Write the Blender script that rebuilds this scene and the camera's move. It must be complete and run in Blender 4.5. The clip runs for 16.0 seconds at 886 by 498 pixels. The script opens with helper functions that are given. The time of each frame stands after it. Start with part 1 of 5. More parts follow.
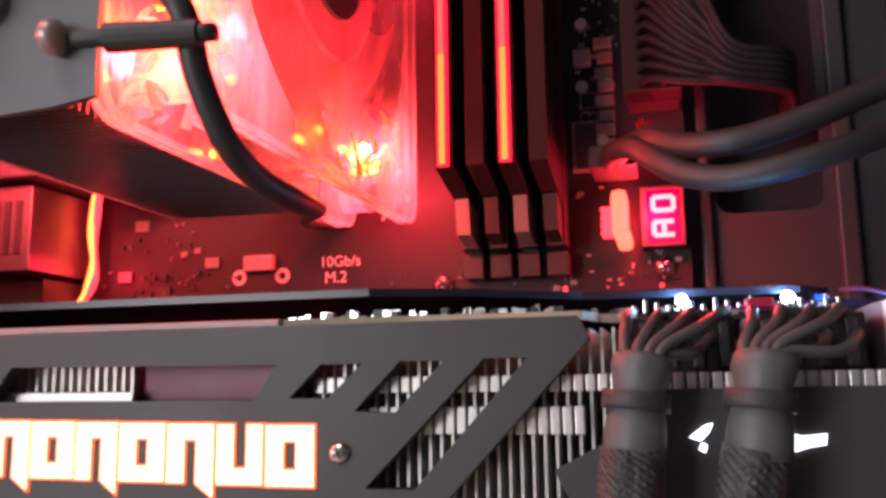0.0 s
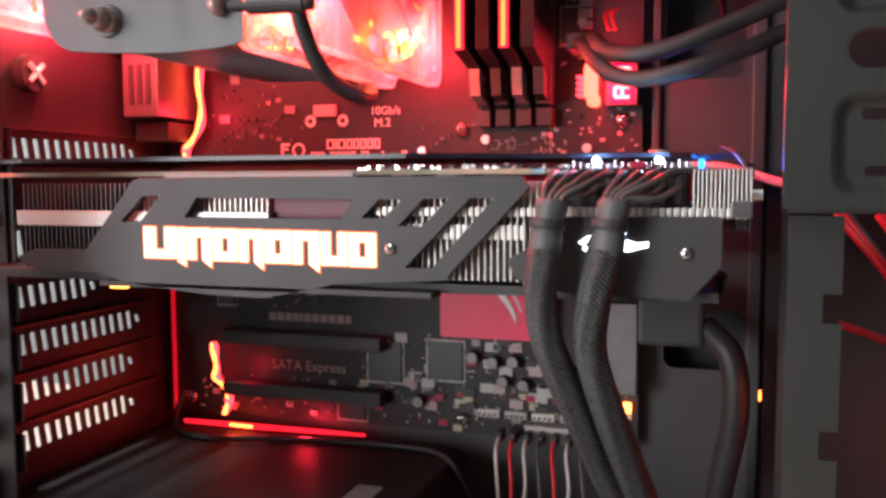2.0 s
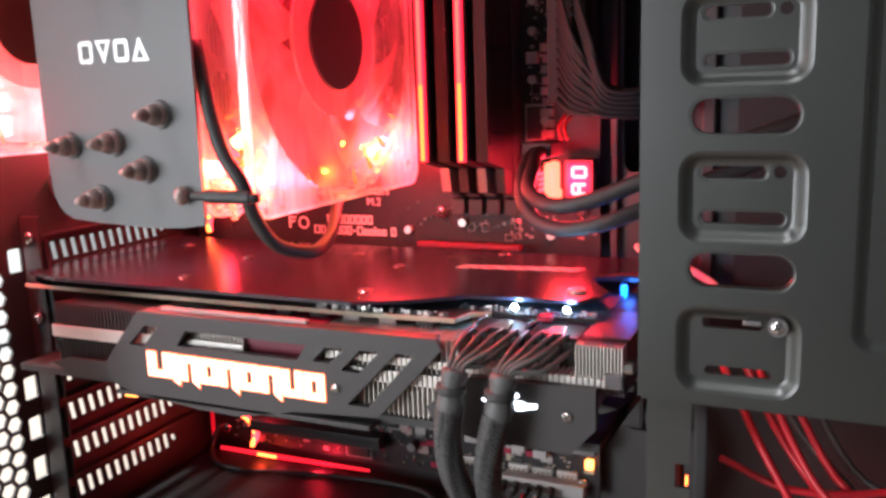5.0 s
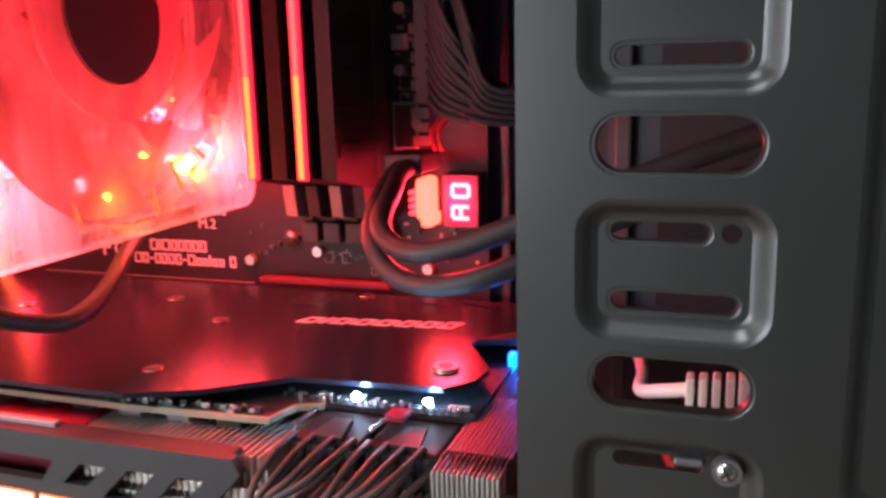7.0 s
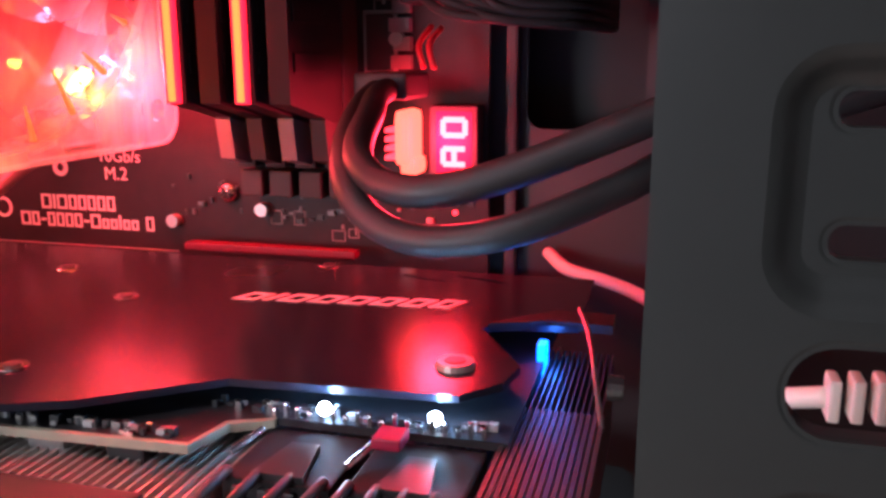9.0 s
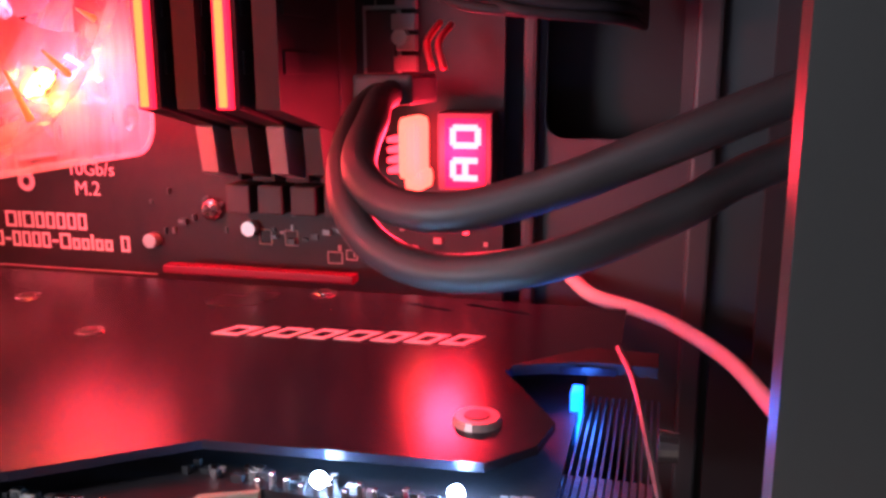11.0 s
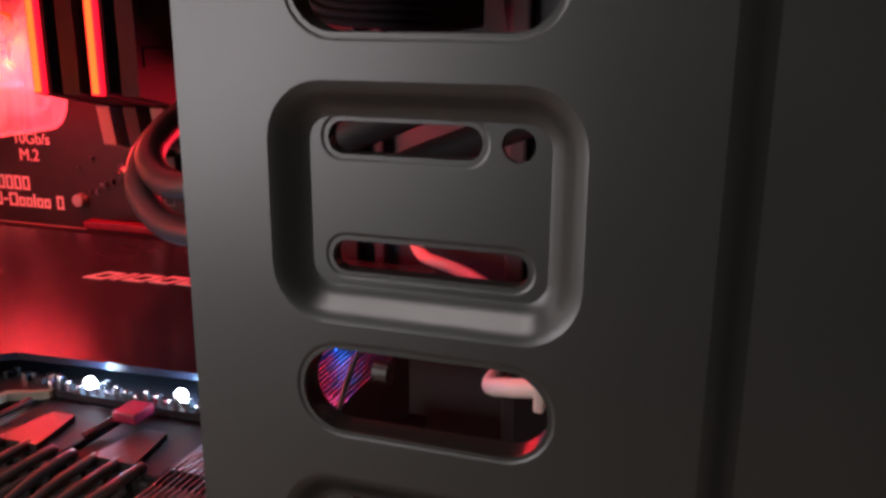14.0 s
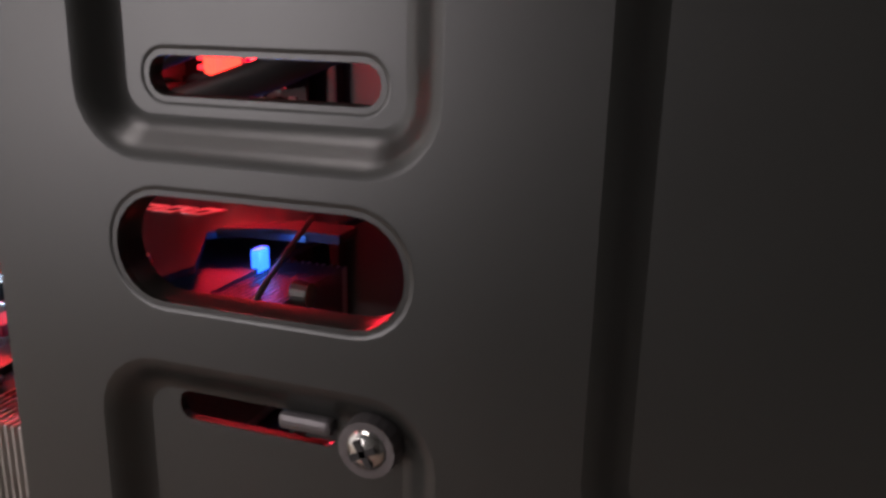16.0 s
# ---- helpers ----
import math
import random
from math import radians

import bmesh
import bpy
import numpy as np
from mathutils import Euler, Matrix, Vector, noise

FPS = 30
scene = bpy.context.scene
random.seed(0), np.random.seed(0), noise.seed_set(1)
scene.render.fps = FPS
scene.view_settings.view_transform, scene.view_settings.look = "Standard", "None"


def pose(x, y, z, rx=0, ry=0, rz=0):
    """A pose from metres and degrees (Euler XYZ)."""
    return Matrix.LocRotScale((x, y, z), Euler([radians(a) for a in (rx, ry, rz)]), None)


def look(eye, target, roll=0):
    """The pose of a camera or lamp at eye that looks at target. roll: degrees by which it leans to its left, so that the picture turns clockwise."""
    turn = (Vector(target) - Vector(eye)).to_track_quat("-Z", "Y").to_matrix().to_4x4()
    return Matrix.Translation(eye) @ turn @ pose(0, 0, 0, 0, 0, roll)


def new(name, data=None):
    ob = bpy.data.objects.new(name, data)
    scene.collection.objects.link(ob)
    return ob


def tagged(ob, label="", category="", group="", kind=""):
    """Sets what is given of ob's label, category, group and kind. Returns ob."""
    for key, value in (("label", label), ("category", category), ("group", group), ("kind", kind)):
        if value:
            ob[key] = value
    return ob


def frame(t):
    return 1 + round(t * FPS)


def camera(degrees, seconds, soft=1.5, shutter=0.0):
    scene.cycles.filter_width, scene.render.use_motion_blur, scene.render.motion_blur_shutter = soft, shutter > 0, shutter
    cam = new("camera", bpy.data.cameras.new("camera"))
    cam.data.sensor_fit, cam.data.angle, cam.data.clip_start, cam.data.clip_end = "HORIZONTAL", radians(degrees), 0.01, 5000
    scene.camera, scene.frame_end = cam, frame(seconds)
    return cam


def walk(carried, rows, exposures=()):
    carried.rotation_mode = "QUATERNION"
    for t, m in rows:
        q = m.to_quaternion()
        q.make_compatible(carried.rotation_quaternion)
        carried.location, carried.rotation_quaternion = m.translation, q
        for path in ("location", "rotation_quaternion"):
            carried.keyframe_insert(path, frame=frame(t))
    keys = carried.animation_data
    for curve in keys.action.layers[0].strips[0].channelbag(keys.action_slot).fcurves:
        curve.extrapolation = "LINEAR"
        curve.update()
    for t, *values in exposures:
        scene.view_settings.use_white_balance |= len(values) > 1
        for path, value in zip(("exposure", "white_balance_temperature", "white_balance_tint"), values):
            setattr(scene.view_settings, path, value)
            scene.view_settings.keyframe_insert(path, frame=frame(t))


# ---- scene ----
cam = camera(55.50, 16.0, 3.0, 0.4)
PATH = [
    (0, (0.00857, 0.00859, 0.22834), (-0.5035, 1.9171, 0.5371), -0.76),
    (0.5, (0.01919, -0.02437, 0.23694), (-0.5766, 1.8813, 0.3532), 0.02),
    (1, (0.03328, -0.05422, 0.23564), (-0.6082, 1.8399, 0.2084), 0.08),
    (1.5, (0.04230, -0.07874, 0.23317), (-0.5738, 1.8211, 0.1282), -0.11),
    (2, (0.04827, -0.09640, 0.23697), (-0.5633, 1.8011, 0.0779), -0.23),
    (2.5, (0.05161, -0.09920, 0.26063), (-0.5878, 1.7855, 0.0630), -0.28),
    (3, (0.05956, -0.09273, 0.31199), (-0.6671, 1.7578, 0.0940), 0.41),
    (5.5, (0.11921, -0.10982, 0.32732), (-0.6936, 1.6767, -0.0568), -2.08),
    (6, (0.11184, -0.08836, 0.33288), (-0.6400, 1.7232, -0.0581), -2.05),
    (6.5, (0.10415, -0.04140, 0.33380), (-0.6095, 1.7865, -0.0570), -2.15),
    (7, (0.10353, -0.00936, 0.32849), (-0.5366, 1.8396, -0.0857), -1.46),
    (7.5, (0.09050, 0.01560, 0.31690), (-0.4850, 1.8800, -0.1240), -1.45),
    (8, (0.07334, 0.03068, 0.30456), (-0.4237, 1.9171, -0.1365), -0.19),
    (8.5, (0.06929, 0.04371, 0.30436), (-0.4365, 1.9263, -0.1429), -0.18),
    (11, (0.05640, 0.08101, 0.30103), (-0.4386, 1.9732, -0.1167), -0.16),
    (11.5, (0.06552, 0.07754, 0.30462), (-0.3812, 1.9812, -0.1157), 0.03),
    (12, (0.07918, 0.07029, 0.30585), (-0.4110, 1.9606, -0.1258), -0.15),
    (12.5, (0.09862, 0.06631, 0.30994), (-0.4341, 1.9380, -0.1516), -0.13),
    (13, (0.11351, 0.06684, 0.31561), (-0.4546, 1.9237, -0.1631), -0.08),
    (13.5, (0.12346, 0.06557, 0.31662), (-0.4722, 1.9096, -0.1782), 0.09),
    (14, (0.12415, 0.06267, 0.31025), (-0.4978, 1.8952, -0.1949), 0.33),
    (14.5, (0.13040, 0.06284, 0.30515), (-0.5167, 1.8845, -0.2073), -0.16),
    (15, (0.13439, 0.06270, 0.30000), (-0.5161, 1.8862, -0.2017), 0.13),
    (15.5, (0.13633, 0.07356, 0.29678), (-0.5277, 1.8766, -0.2584), 0.04),
    (16, (0.13306, 0.08242, 0.29142), (-0.5034, 1.9005, -0.2467), 1.22),
]
walk(cam, [(t, look(eye, target, roll)) for t, eye, target, roll in PATH],
     [(0, 0.25, 6650, 25), (1.5, 0.6, 6650, 21), (3, 0.95, 6450, 15), (5.5, 0.8, 6350, 16), (6, 0.75, 6300, 16), (8, 0.25, 6100, 21), (11, 0.45, 6000, 28), (12, 0.25, 6300, 28), (13, -0.22, 6850, 27), (16, -0.7, 7000, 28)])

# ---- world and large lights ----
world = bpy.data.worlds.new("world")
scene.world = world
world.use_nodes = True
world.node_tree.nodes["Background"].inputs[0].default_value = (0.5, 0.53, 0.52, 1)
world.node_tree.nodes["Background"].inputs[1].default_value = 0.05


def lamp(name, kind, where, power, colour, size=0.004, target=None):
    data = bpy.data.lights.new(name, kind)
    data.energy, data.color = power, colour
    if kind == "AREA":
        data.size = size
    else:
        data.shadow_soft_size = size
    ob = new(name, data)
    ob.matrix_world = look(where, target) if target else Matrix.Translation(where)
    return ob


RED = (1.0, 0.022, 0.050)
lamp("room_light", "AREA", (-0.55, -0.75, 1.62), 10.0, (0.96, 1.0, 0.97), 0.5, (-0.45, -0.60, 0.2))
# added fill from the front left to brighten the lower board, no known source
lamp("front_fill_light", "AREA", (-1.0, -1.55, 0.33), 16.5, (0.92, 0.98, 0.98), 0.8, (0.0, 0.29, 0.2))
# added unseen fill that whitens the wall showing through the slot vents
lamp("rear_wall_fill", "AREA", (-0.85, 0.25, 1.1), 42.0, (0.95, 1.0, 0.98), 0.4, (-1.5, 0.25, 0.2))
for yy, zz, pw in ((0.262, 0.300, 0.30), (0.158, 0.297, 0.26), (0.262, 0.398, 0.22), (0.158, 0.398, 0.22)):
    lamp("cooler_fan_light", "POINT", (-0.085, yy, zz), pw * 0.72, (1.0, 0.034, 0.058), 0.004)
for yy, zz in ((0.223, 0.315), (0.130, 0.315), (0.223, 0.408), (0.130, 0.408)):
    lamp("rear_fan_light", "POINT", (-0.222, yy, zz), 0.30, (1.0, 0.030, 0.060), 0.003)
# added orange fills that imitate hot glints of the red diodes in the acrylic
for xx, yy, zz, pw in ((-0.0765, 0.246, 0.2945, 0.0035), (-0.0765, 0.259, 0.2995, 0.0030), (-0.0790, 0.266, 0.306, 0.0025), (-0.0765, 0.230, 0.2960, 0.004), (-0.0765, 0.205, 0.2900, 0.004), (-0.0790, 0.1475, 0.298, 0.007), (-0.0930, 0.1465, 0.298, 0.007), (-0.0860, 0.1500, 0.291, 0.005)):
    lamp("cooler_fan_glint_fill", "POINT", (xx, yy, zz), pw * 2.2, (1.0, 0.25, 0.02), 0.0015)
# added pale orange fills that imitate glare inside the rear fan
for yy, zz in ((0.135, 0.335), (0.150, 0.395), (0.205, 0.325)):
    lamp("rear_fan_glare_fill", "POINT", (-0.2165, yy, zz), 0.07, (1.0, 0.42, 0.20), 0.003)
lamp("card_light", "POINT", (0.011, 0.1846, 0.2440), 0.030, (0.22, 0.60, 1.0), 0.0012)
lamp("card_light", "POINT", (0.031, 0.1856, 0.2440), 0.030, (0.22, 0.60, 1.0), 0.0012)
lamp("blue_light", "POINT", (0.0460, 0.2235, 0.2440), 0.007, (0.04, 0.22, 1.0), 0.002)
lamp("code_light", "POINT", (0.005, 0.2785, 0.281), 0.17, (1.0, 0.025, 0.050), 0.006)
lamp("strip_light", "POINT", (-0.202, 0.283, 0.272), 0.02, RED, 0.005)
lamp("strip_light", "POINT", (-0.185, 0.286, 0.138), 0.007, RED, 0.005)
lamp("strip_light", "POINT", (-0.178, 0.286, 0.1085), 0.004, RED, 0.004)
lamp("strip_light", "POINT", (-0.190, 0.284, 0.1080), 0.007, (1.0, 0.06, 0.02), 0.002)
lamp("strip_light", "POINT", (-0.150, 0.286, 0.1100), 0.020, RED, 0.003)
lamp("front_glow", "POINT", (0.13, 0.235, 0.12), 0.028, (1.0, 0.05, 0.04), 0.01)


# ---- materials ----
def mat(name, colour, rough=0.5, metal=0.0, var=0.25, scale=60.0, bump=0.1, fine=900.0, coat=0.0, spec=0.5):
    m = bpy.data.materials.new(name)
    m.use_nodes = True
    nt = m.node_tree
    b = nt.nodes["Principled BSDF"]
    tc = nt.nodes.new("ShaderNodeTexCoord")
    n1 = nt.nodes.new("ShaderNodeTexNoise")
    n1.inputs["Scale"].default_value, n1.inputs["Detail"].default_value = scale, 5
    n2 = nt.nodes.new("ShaderNodeTexNoise")
    n2.inputs["Scale"].default_value, n2.inputs["Detail"].default_value = fine, 2
    nt.links.new(tc.outputs["Object"], n1.inputs["Vector"])
    nt.links.new(tc.outputs["Object"], n2.inputs["Vector"])
    mix = nt.nodes.new("ShaderNodeMix")
    mix.data_type = "RGBA"
    lo = [c * (1 - var) for c in colour]
    hi = [min(1, c * (1 + var)) for c in colour]
    mix.inputs[6].default_value, mix.inputs[7].default_value = (*lo, 1), (*hi, 1)
    nt.links.new(n1.outputs["Fac"], mix.inputs[0])
    nt.links.new(mix.outputs[2], b.inputs["Base Color"])
    r = nt.nodes.new("ShaderNodeMapRange")
    r.inputs["To Min"].default_value, r.inputs["To Max"].default_value = max(0.03, rough - 0.1), min(1, rough + 0.1)
    nt.links.new(n1.outputs["Fac"], r.inputs["Value"])
    nt.links.new(r.outputs["Result"], b.inputs["Roughness"])
    b.inputs["Metallic"].default_value = metal
    b.inputs["Specular IOR Level"].default_value = spec
    b.inputs["Coat Weight"].default_value = coat
    if bump:
        bp = nt.nodes.new("ShaderNodeBump")
        bp.inputs["Strength"].default_value, bp.inputs["Distance"].default_value = bump, 0.0004
        nt.links.new(n2.outputs["Fac"], bp.inputs["Height"])
        nt.links.new(bp.outputs["Normal"], b.inputs["Normal"])
    return m


def glow(name, colour, strength):
    m = bpy.data.materials.new(name)
    m.use_nodes = True
    b = m.node_tree.nodes["Principled BSDF"]
    b.inputs["Base Color"].default_value = (*[0.5 * c for c in colour], 1)
    b.inputs["Emission Color"].default_value = (*colour, 1)
    b.inputs["Emission Strength"].default_value = strength
    return m


def acrylic(name, clear, tint=(0.9, 0.88, 0.88), rough=0.06):
    """Clear moulded plastic: partly see-through, partly scattering, glossy."""
    m = bpy.data.materials.new(name)
    m.use_nodes = True
    nt = m.node_tree
    nt.nodes.remove(nt.nodes["Principled BSDF"])
    out = nt.nodes["Material Output"]
    tr = nt.nodes.new("ShaderNodeBsdfTransparent")
    tl = nt.nodes.new("ShaderNodeBsdfTranslucent")
    df = nt.nodes.new("ShaderNodeBsdfDiffuse")
    gl = nt.nodes.new("ShaderNodeBsdfGlossy")
    tr.inputs[0].default_value = (0.97, 0.95, 0.95, 1)
    tl.inputs[0].default_value = df.inputs[0].default_value = (*tint, 1)
    gl.inputs["Roughness"].default_value = rough
    s1, s2, s3 = (nt.nodes.new("ShaderNodeMixShader") for _ in range(3))
    s1.inputs[0].default_value = 0.4
    nt.links.new(tl.outputs[0], s1.inputs[1])
    nt.links.new(df.outputs[0], s1.inputs[2])
    no = nt.nodes.new("ShaderNodeTexNoise")
    tc = nt.nodes.new("ShaderNodeTexCoord")
    mp = nt.nodes.new("ShaderNodeMapping")
    mp.inputs["Scale"].default_value = (90, 90, 14)
    no.inputs["Scale"].default_value, no.inputs["Detail"].default_value = 1.0, 4
    nt.links.new(tc.outputs["Object"], mp.inputs[0])
    nt.links.new(mp.outputs[0], no.inputs["Vector"])
    mr = nt.nodes.new("ShaderNodeMapRange")
    mr.inputs["From Min"].default_value, mr.inputs["From Max"].default_value = 0.35, 0.65
    mr.inputs["To Min"].default_value, mr.inputs["To Max"].default_value = max(0, clear - 0.2), min(1, clear + 0.2)
    nt.links.new(no.outputs["Fac"], mr.inputs["Value"])
    nt.links.new(mr.outputs["Result"], s2.inputs[0])
    nt.links.new(s1.outputs[0], s2.inputs[1])
    nt.links.new(tr.outputs[0], s2.inputs[2])
    lw = nt.nodes.new("ShaderNodeLayerWeight")
    lw.inputs["Blend"].default_value = 0.3
    fr = nt.nodes.new("ShaderNodeMath")
    fr.operation = "MULTIPLY_ADD"
    fr.inputs[1].default_value, fr.inputs[2].default_value = 0.3, 0.04
    nt.links.new(lw.outputs["Facing"], fr.inputs[0])
    bp = nt.nodes.new("ShaderNodeBump")
    bp.inputs["Strength"].default_value, bp.inputs["Distance"].default_value = 0.5, 0.002
    nt.links.new(no.outputs["Fac"], bp.inputs["Height"])
    nt.links.new(bp.outputs["Normal"], gl.inputs["Normal"])
    nt.links.new(fr.outputs[0], s3.inputs[0])
    nt.links.new(s2.outputs[0], s3.inputs[1])
    nt.links.new(gl.outputs[0], s3.inputs[2])
    nt.links.new(s3.outputs[0], out.inputs["Surface"])
    return m


MEMBLACK = mat("matt_black_memory", (0.026, 0.023, 0.024), 0.6, 0.0, 0.2, 90, 0.1, spec=0.22)
STEEL = mat("painted_dark_steel", (0.021, 0.022, 0.020), 0.35, 0.0, 0.08, 14, 0.03, 3000, spec=0.95)
TRAY = mat("grey_black_tray_paint", (0.044, 0.045, 0.046), 0.5, 0.0, 0.15, 25, 0.12, 2200)
BLACK_STEEL = mat("black_painted_steel", (0.024, 0.024, 0.025), 0.45, 0.0, 0.2, 25, 0.12, 2200)
PLATE = mat("brushed_grey_aluminium", (0.125, 0.125, 0.128), 0.5, 0.25, 0.06, 20, 0.08, 1800)
BOARD = mat("black_circuit_board", (0.025, 0.021, 0.023), 0.5, 0.0, 0.4, 220, 0.15, 700, spec=0.35)
PLASTIC = mat("black_plastic", (0.038, 0.036, 0.037), 0.55, 0.0, 0.2, 90, 0.1)
GREYPLASTIC = mat("grey_plastic", (0.42, 0.40, 0.39), 0.5, 0.0, 0.15, 90, 0.1)
SHROUD = mat("dark_grey_shroud", (0.038, 0.034, 0.035), 0.5, 0.0, 0.12, 60, 0.12, 1500)
BACKPLATE = mat("black_anodised_backplate", (0.020, 0.018, 0.028), 0.24, 0.0, 0.1, 6, 0.0, 2500, spec=0.34)
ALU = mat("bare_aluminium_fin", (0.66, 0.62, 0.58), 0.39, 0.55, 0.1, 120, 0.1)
DARKFIN = mat("dark_metal_fin", (0.13, 0.115, 0.12), 0.4, 0.45, 0.15, 120, 0.1)
CHROME = mat("nickel_screw", (0.75, 0.73, 0.70), 0.22, 1.0, 0.1, 300, 0.05)
COPPER = mat("nickelled_copper", (0.42, 0.31, 0.29), 0.35, 0.45, 0.2, 200, 0.1)
RUBBER = mat("black_rubber_cable", (0.030, 0.028, 0.029), 0.48, 0.0, 0.2, 100, 0.1)
WIRE = mat("black_wire", (0.085, 0.078, 0.076), 0.39, 0.0, 0.2, 100, 0.05)
SLEEVE = mat("heatshrink_sleeve", (0.095, 0.095, 0.096), 0.5, 0.0, 0.2, 150, 0.3, 700)
PRINT = mat("white_print", (0.86, 0.85, 0.84), 0.6, 0.0, 0.1, 200, 0.0)
MARK = mat("silver_mark", (0.82, 0.84, 0.85), 0.3, 0.3, 0.08, 200, 0.0)
DIMPRINT = mat("grey_print", (0.42, 0.31, 0.30), 0.6, 0.0, 0.1, 200, 0.0)
PINKPRINT = mat("silver_print", (0.85, 0.80, 0.80), 0.4, 0.0, 0.1, 200, 0.0)
REDPAINT = mat("red_heatsink_paint", (0.95, 0.04, 0.12), 0.38, 0.0, 0.12, 80, 0.1)
REDPLASTIC = mat("red_slot_plastic", (0.34, 0.008, 0.040), 0.4, 0.0, 0.12, 80, 0.05)
SLOTRED = mat("crimson_slot_edge", (0.20, 0.004, 0.030), 0.45, 0.0, 0.12, 80, 0.05)
REDWIRE = mat("red_wire", (0.75, 0.025, 0.04), 0.4, 0.0, 0.12, 80, 0.05)
PINKWIRE = mat("pinkish_white_cable", (0.84, 0.76, 0.66), 0.45, 0.0, 0.1, 80, 0.05)
WHITEWIRE = mat("white_wire", (0.65, 0.60, 0.58), 0.45, 0.0, 0.1, 80, 0.05)
CAPTOP = mat("capacitor_can", (0.6, 0.57, 0.55), 0.35, 0.6, 0.1, 300, 0.05)
GOLD = mat("board_edge", (0.42, 0.37, 0.27), 0.5, 0.0, 0.25, 300, 0.1)
LATCH = mat("grey_latch_plastic", (0.32, 0.31, 0.31), 0.45, 0.0, 0.15, 120, 0.1)
CHIP = mat("chip_black", (0.04, 0.04, 0.042), 0.35, 0.0, 0.2, 300, 0.05)
WALLPAINT = mat("unseen_wall_dark", (0.13, 0.135, 0.135), 0.8, 0.0, 0.05, 3, 0.1, 60)
PALEWALL = mat("white_wall_paint", (0.84, 0.86, 0.84), 0.8, 0.0, 0.04, 3, 0.1, 60)
DESK = mat("desk_wood", (0.26, 0.21, 0.17), 0.5, 0.0, 0.1, 12, 0.1, 200)
ACRYL = acrylic("clear_acrylic_frame", 0.70, (0.93, 0.84, 0.86))
BLADE = acrylic("clear_acrylic_blade", 0.42, (0.95, 0.55, 0.60), 0.10)
FACET = acrylic("clear_acrylic_facet", 0.35, (0.9, 0.72, 0.7), 0.04)
G_FILTER = glow("red_display_filter", (1.0, 0.01, 0.07), 0.45)
HUB = mat("fan_hub_black", (0.11, 0.045, 0.052), 0.55, 0.0, 0.2, 90, 0.1)
G_TEXT = glow("backlit_orange_white", (1.0, 0.36, 0.20), 4.0)
G_LOGO = glow("backlit_white", (0.80, 0.92, 1.0), 3.0)
G_WHITE = glow("white_led", (0.72, 0.92, 1.0), 40.0)
G_BLUE = glow("blue_led", (0.005, 0.13, 1.0), 6.0)
G_BUTTON = glow("lit_button_cap", (1.0, 0.075, 0.040), 4.5)
G_RIM = glow("orange_rim_light", (1.0, 0.13, 0.03), 1.6)
G_RED = glow("red_led", (1.0, 0.03, 0.04), 4.0)
G_DIMRED = glow("dim_red_strip", (1.0, 0.012, 0.03), 0.30)
G_STRIPGLOW = glow("red_strip_glow", (1.0, 0.015, 0.03), 0.9)
G_DIGIT = glow("red_digit", (1.0, 0.050, 0.045), 14.0)
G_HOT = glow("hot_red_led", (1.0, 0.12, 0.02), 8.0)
G_BAR = glow("lit_memory_bar", (1.0, 0.012, 0.03), 2.4)
G_BARHOT = glow("hot_memory_bar", (1.0, 0.14, 0.02), 3.0)
G_BARMID = glow("mid_memory_bar", (1.0, 0.06, 0.04), 2.6)
DULLMETAL = mat("dull_jack_metal", (0.20, 0.185, 0.19), 0.45, 0.7, 0.25, 200, 0.15)
FINTOP = mat("dark_folded_fin_top", (0.11, 0.095, 0.10), 0.42, 0.6, 0.3, 700, 0.5, 1300)
EDGE = acrylic("pale_glint_edge", 0.45, (0.85, 0.78, 0.80), 0.03)
G_GLINT = glow("orange_glint_glow", (1.0, 0.09, 0.015), 1.5)
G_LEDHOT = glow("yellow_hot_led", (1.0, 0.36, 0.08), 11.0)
G_AMBER = glow("amber_led", (1.0, 0.28, 0.05), 5.0)


# ---- mesh helpers ----
def XZ(u, v, d):
    return (u, d, v)


def YZ(u, v, d):
    return (d, u, v)


def XY(u, v, d):
    return (u, v, d)


def part(name, bm, material, parent=None, label=""):
    bmesh.ops.recalc_face_normals(bm, faces=bm.faces)
    me = bpy.data.meshes.new(name)
    bm.to_mesh(me)
    bm.free()
    me.materials.append(material)
    ob = new(name, me)
    ob.parent = parent
    if label:
        ob["label"] = label
    return ob


def smooth(ob):
    for p in ob.data.polygons:
        p.use_smooth = True
    return ob


def thing(name, label, category, group="", kind=""):
    return tagged(new(name), label, category, group, kind)


def box(x0, x1, y0, y1, z0, z1, bevel=0.0, bm=None):
    bm = bm or bmesh.new()
    g = bmesh.ops.create_cube(bm, size=1.0, matrix=Matrix.Translation(((x0 + x1) / 2, (y0 + y1) / 2, (z0 + z1) / 2)) @ Matrix.Diagonal((x1 - x0, y1 - y0, z1 - z0, 1)))
    if bevel:
        es = list({e for v in g["verts"] for e in v.link_edges})
        bmesh.ops.bevel(bm, geom=es, offset=bevel, segments=2, affect="EDGES", profile=0.6)
    return bm


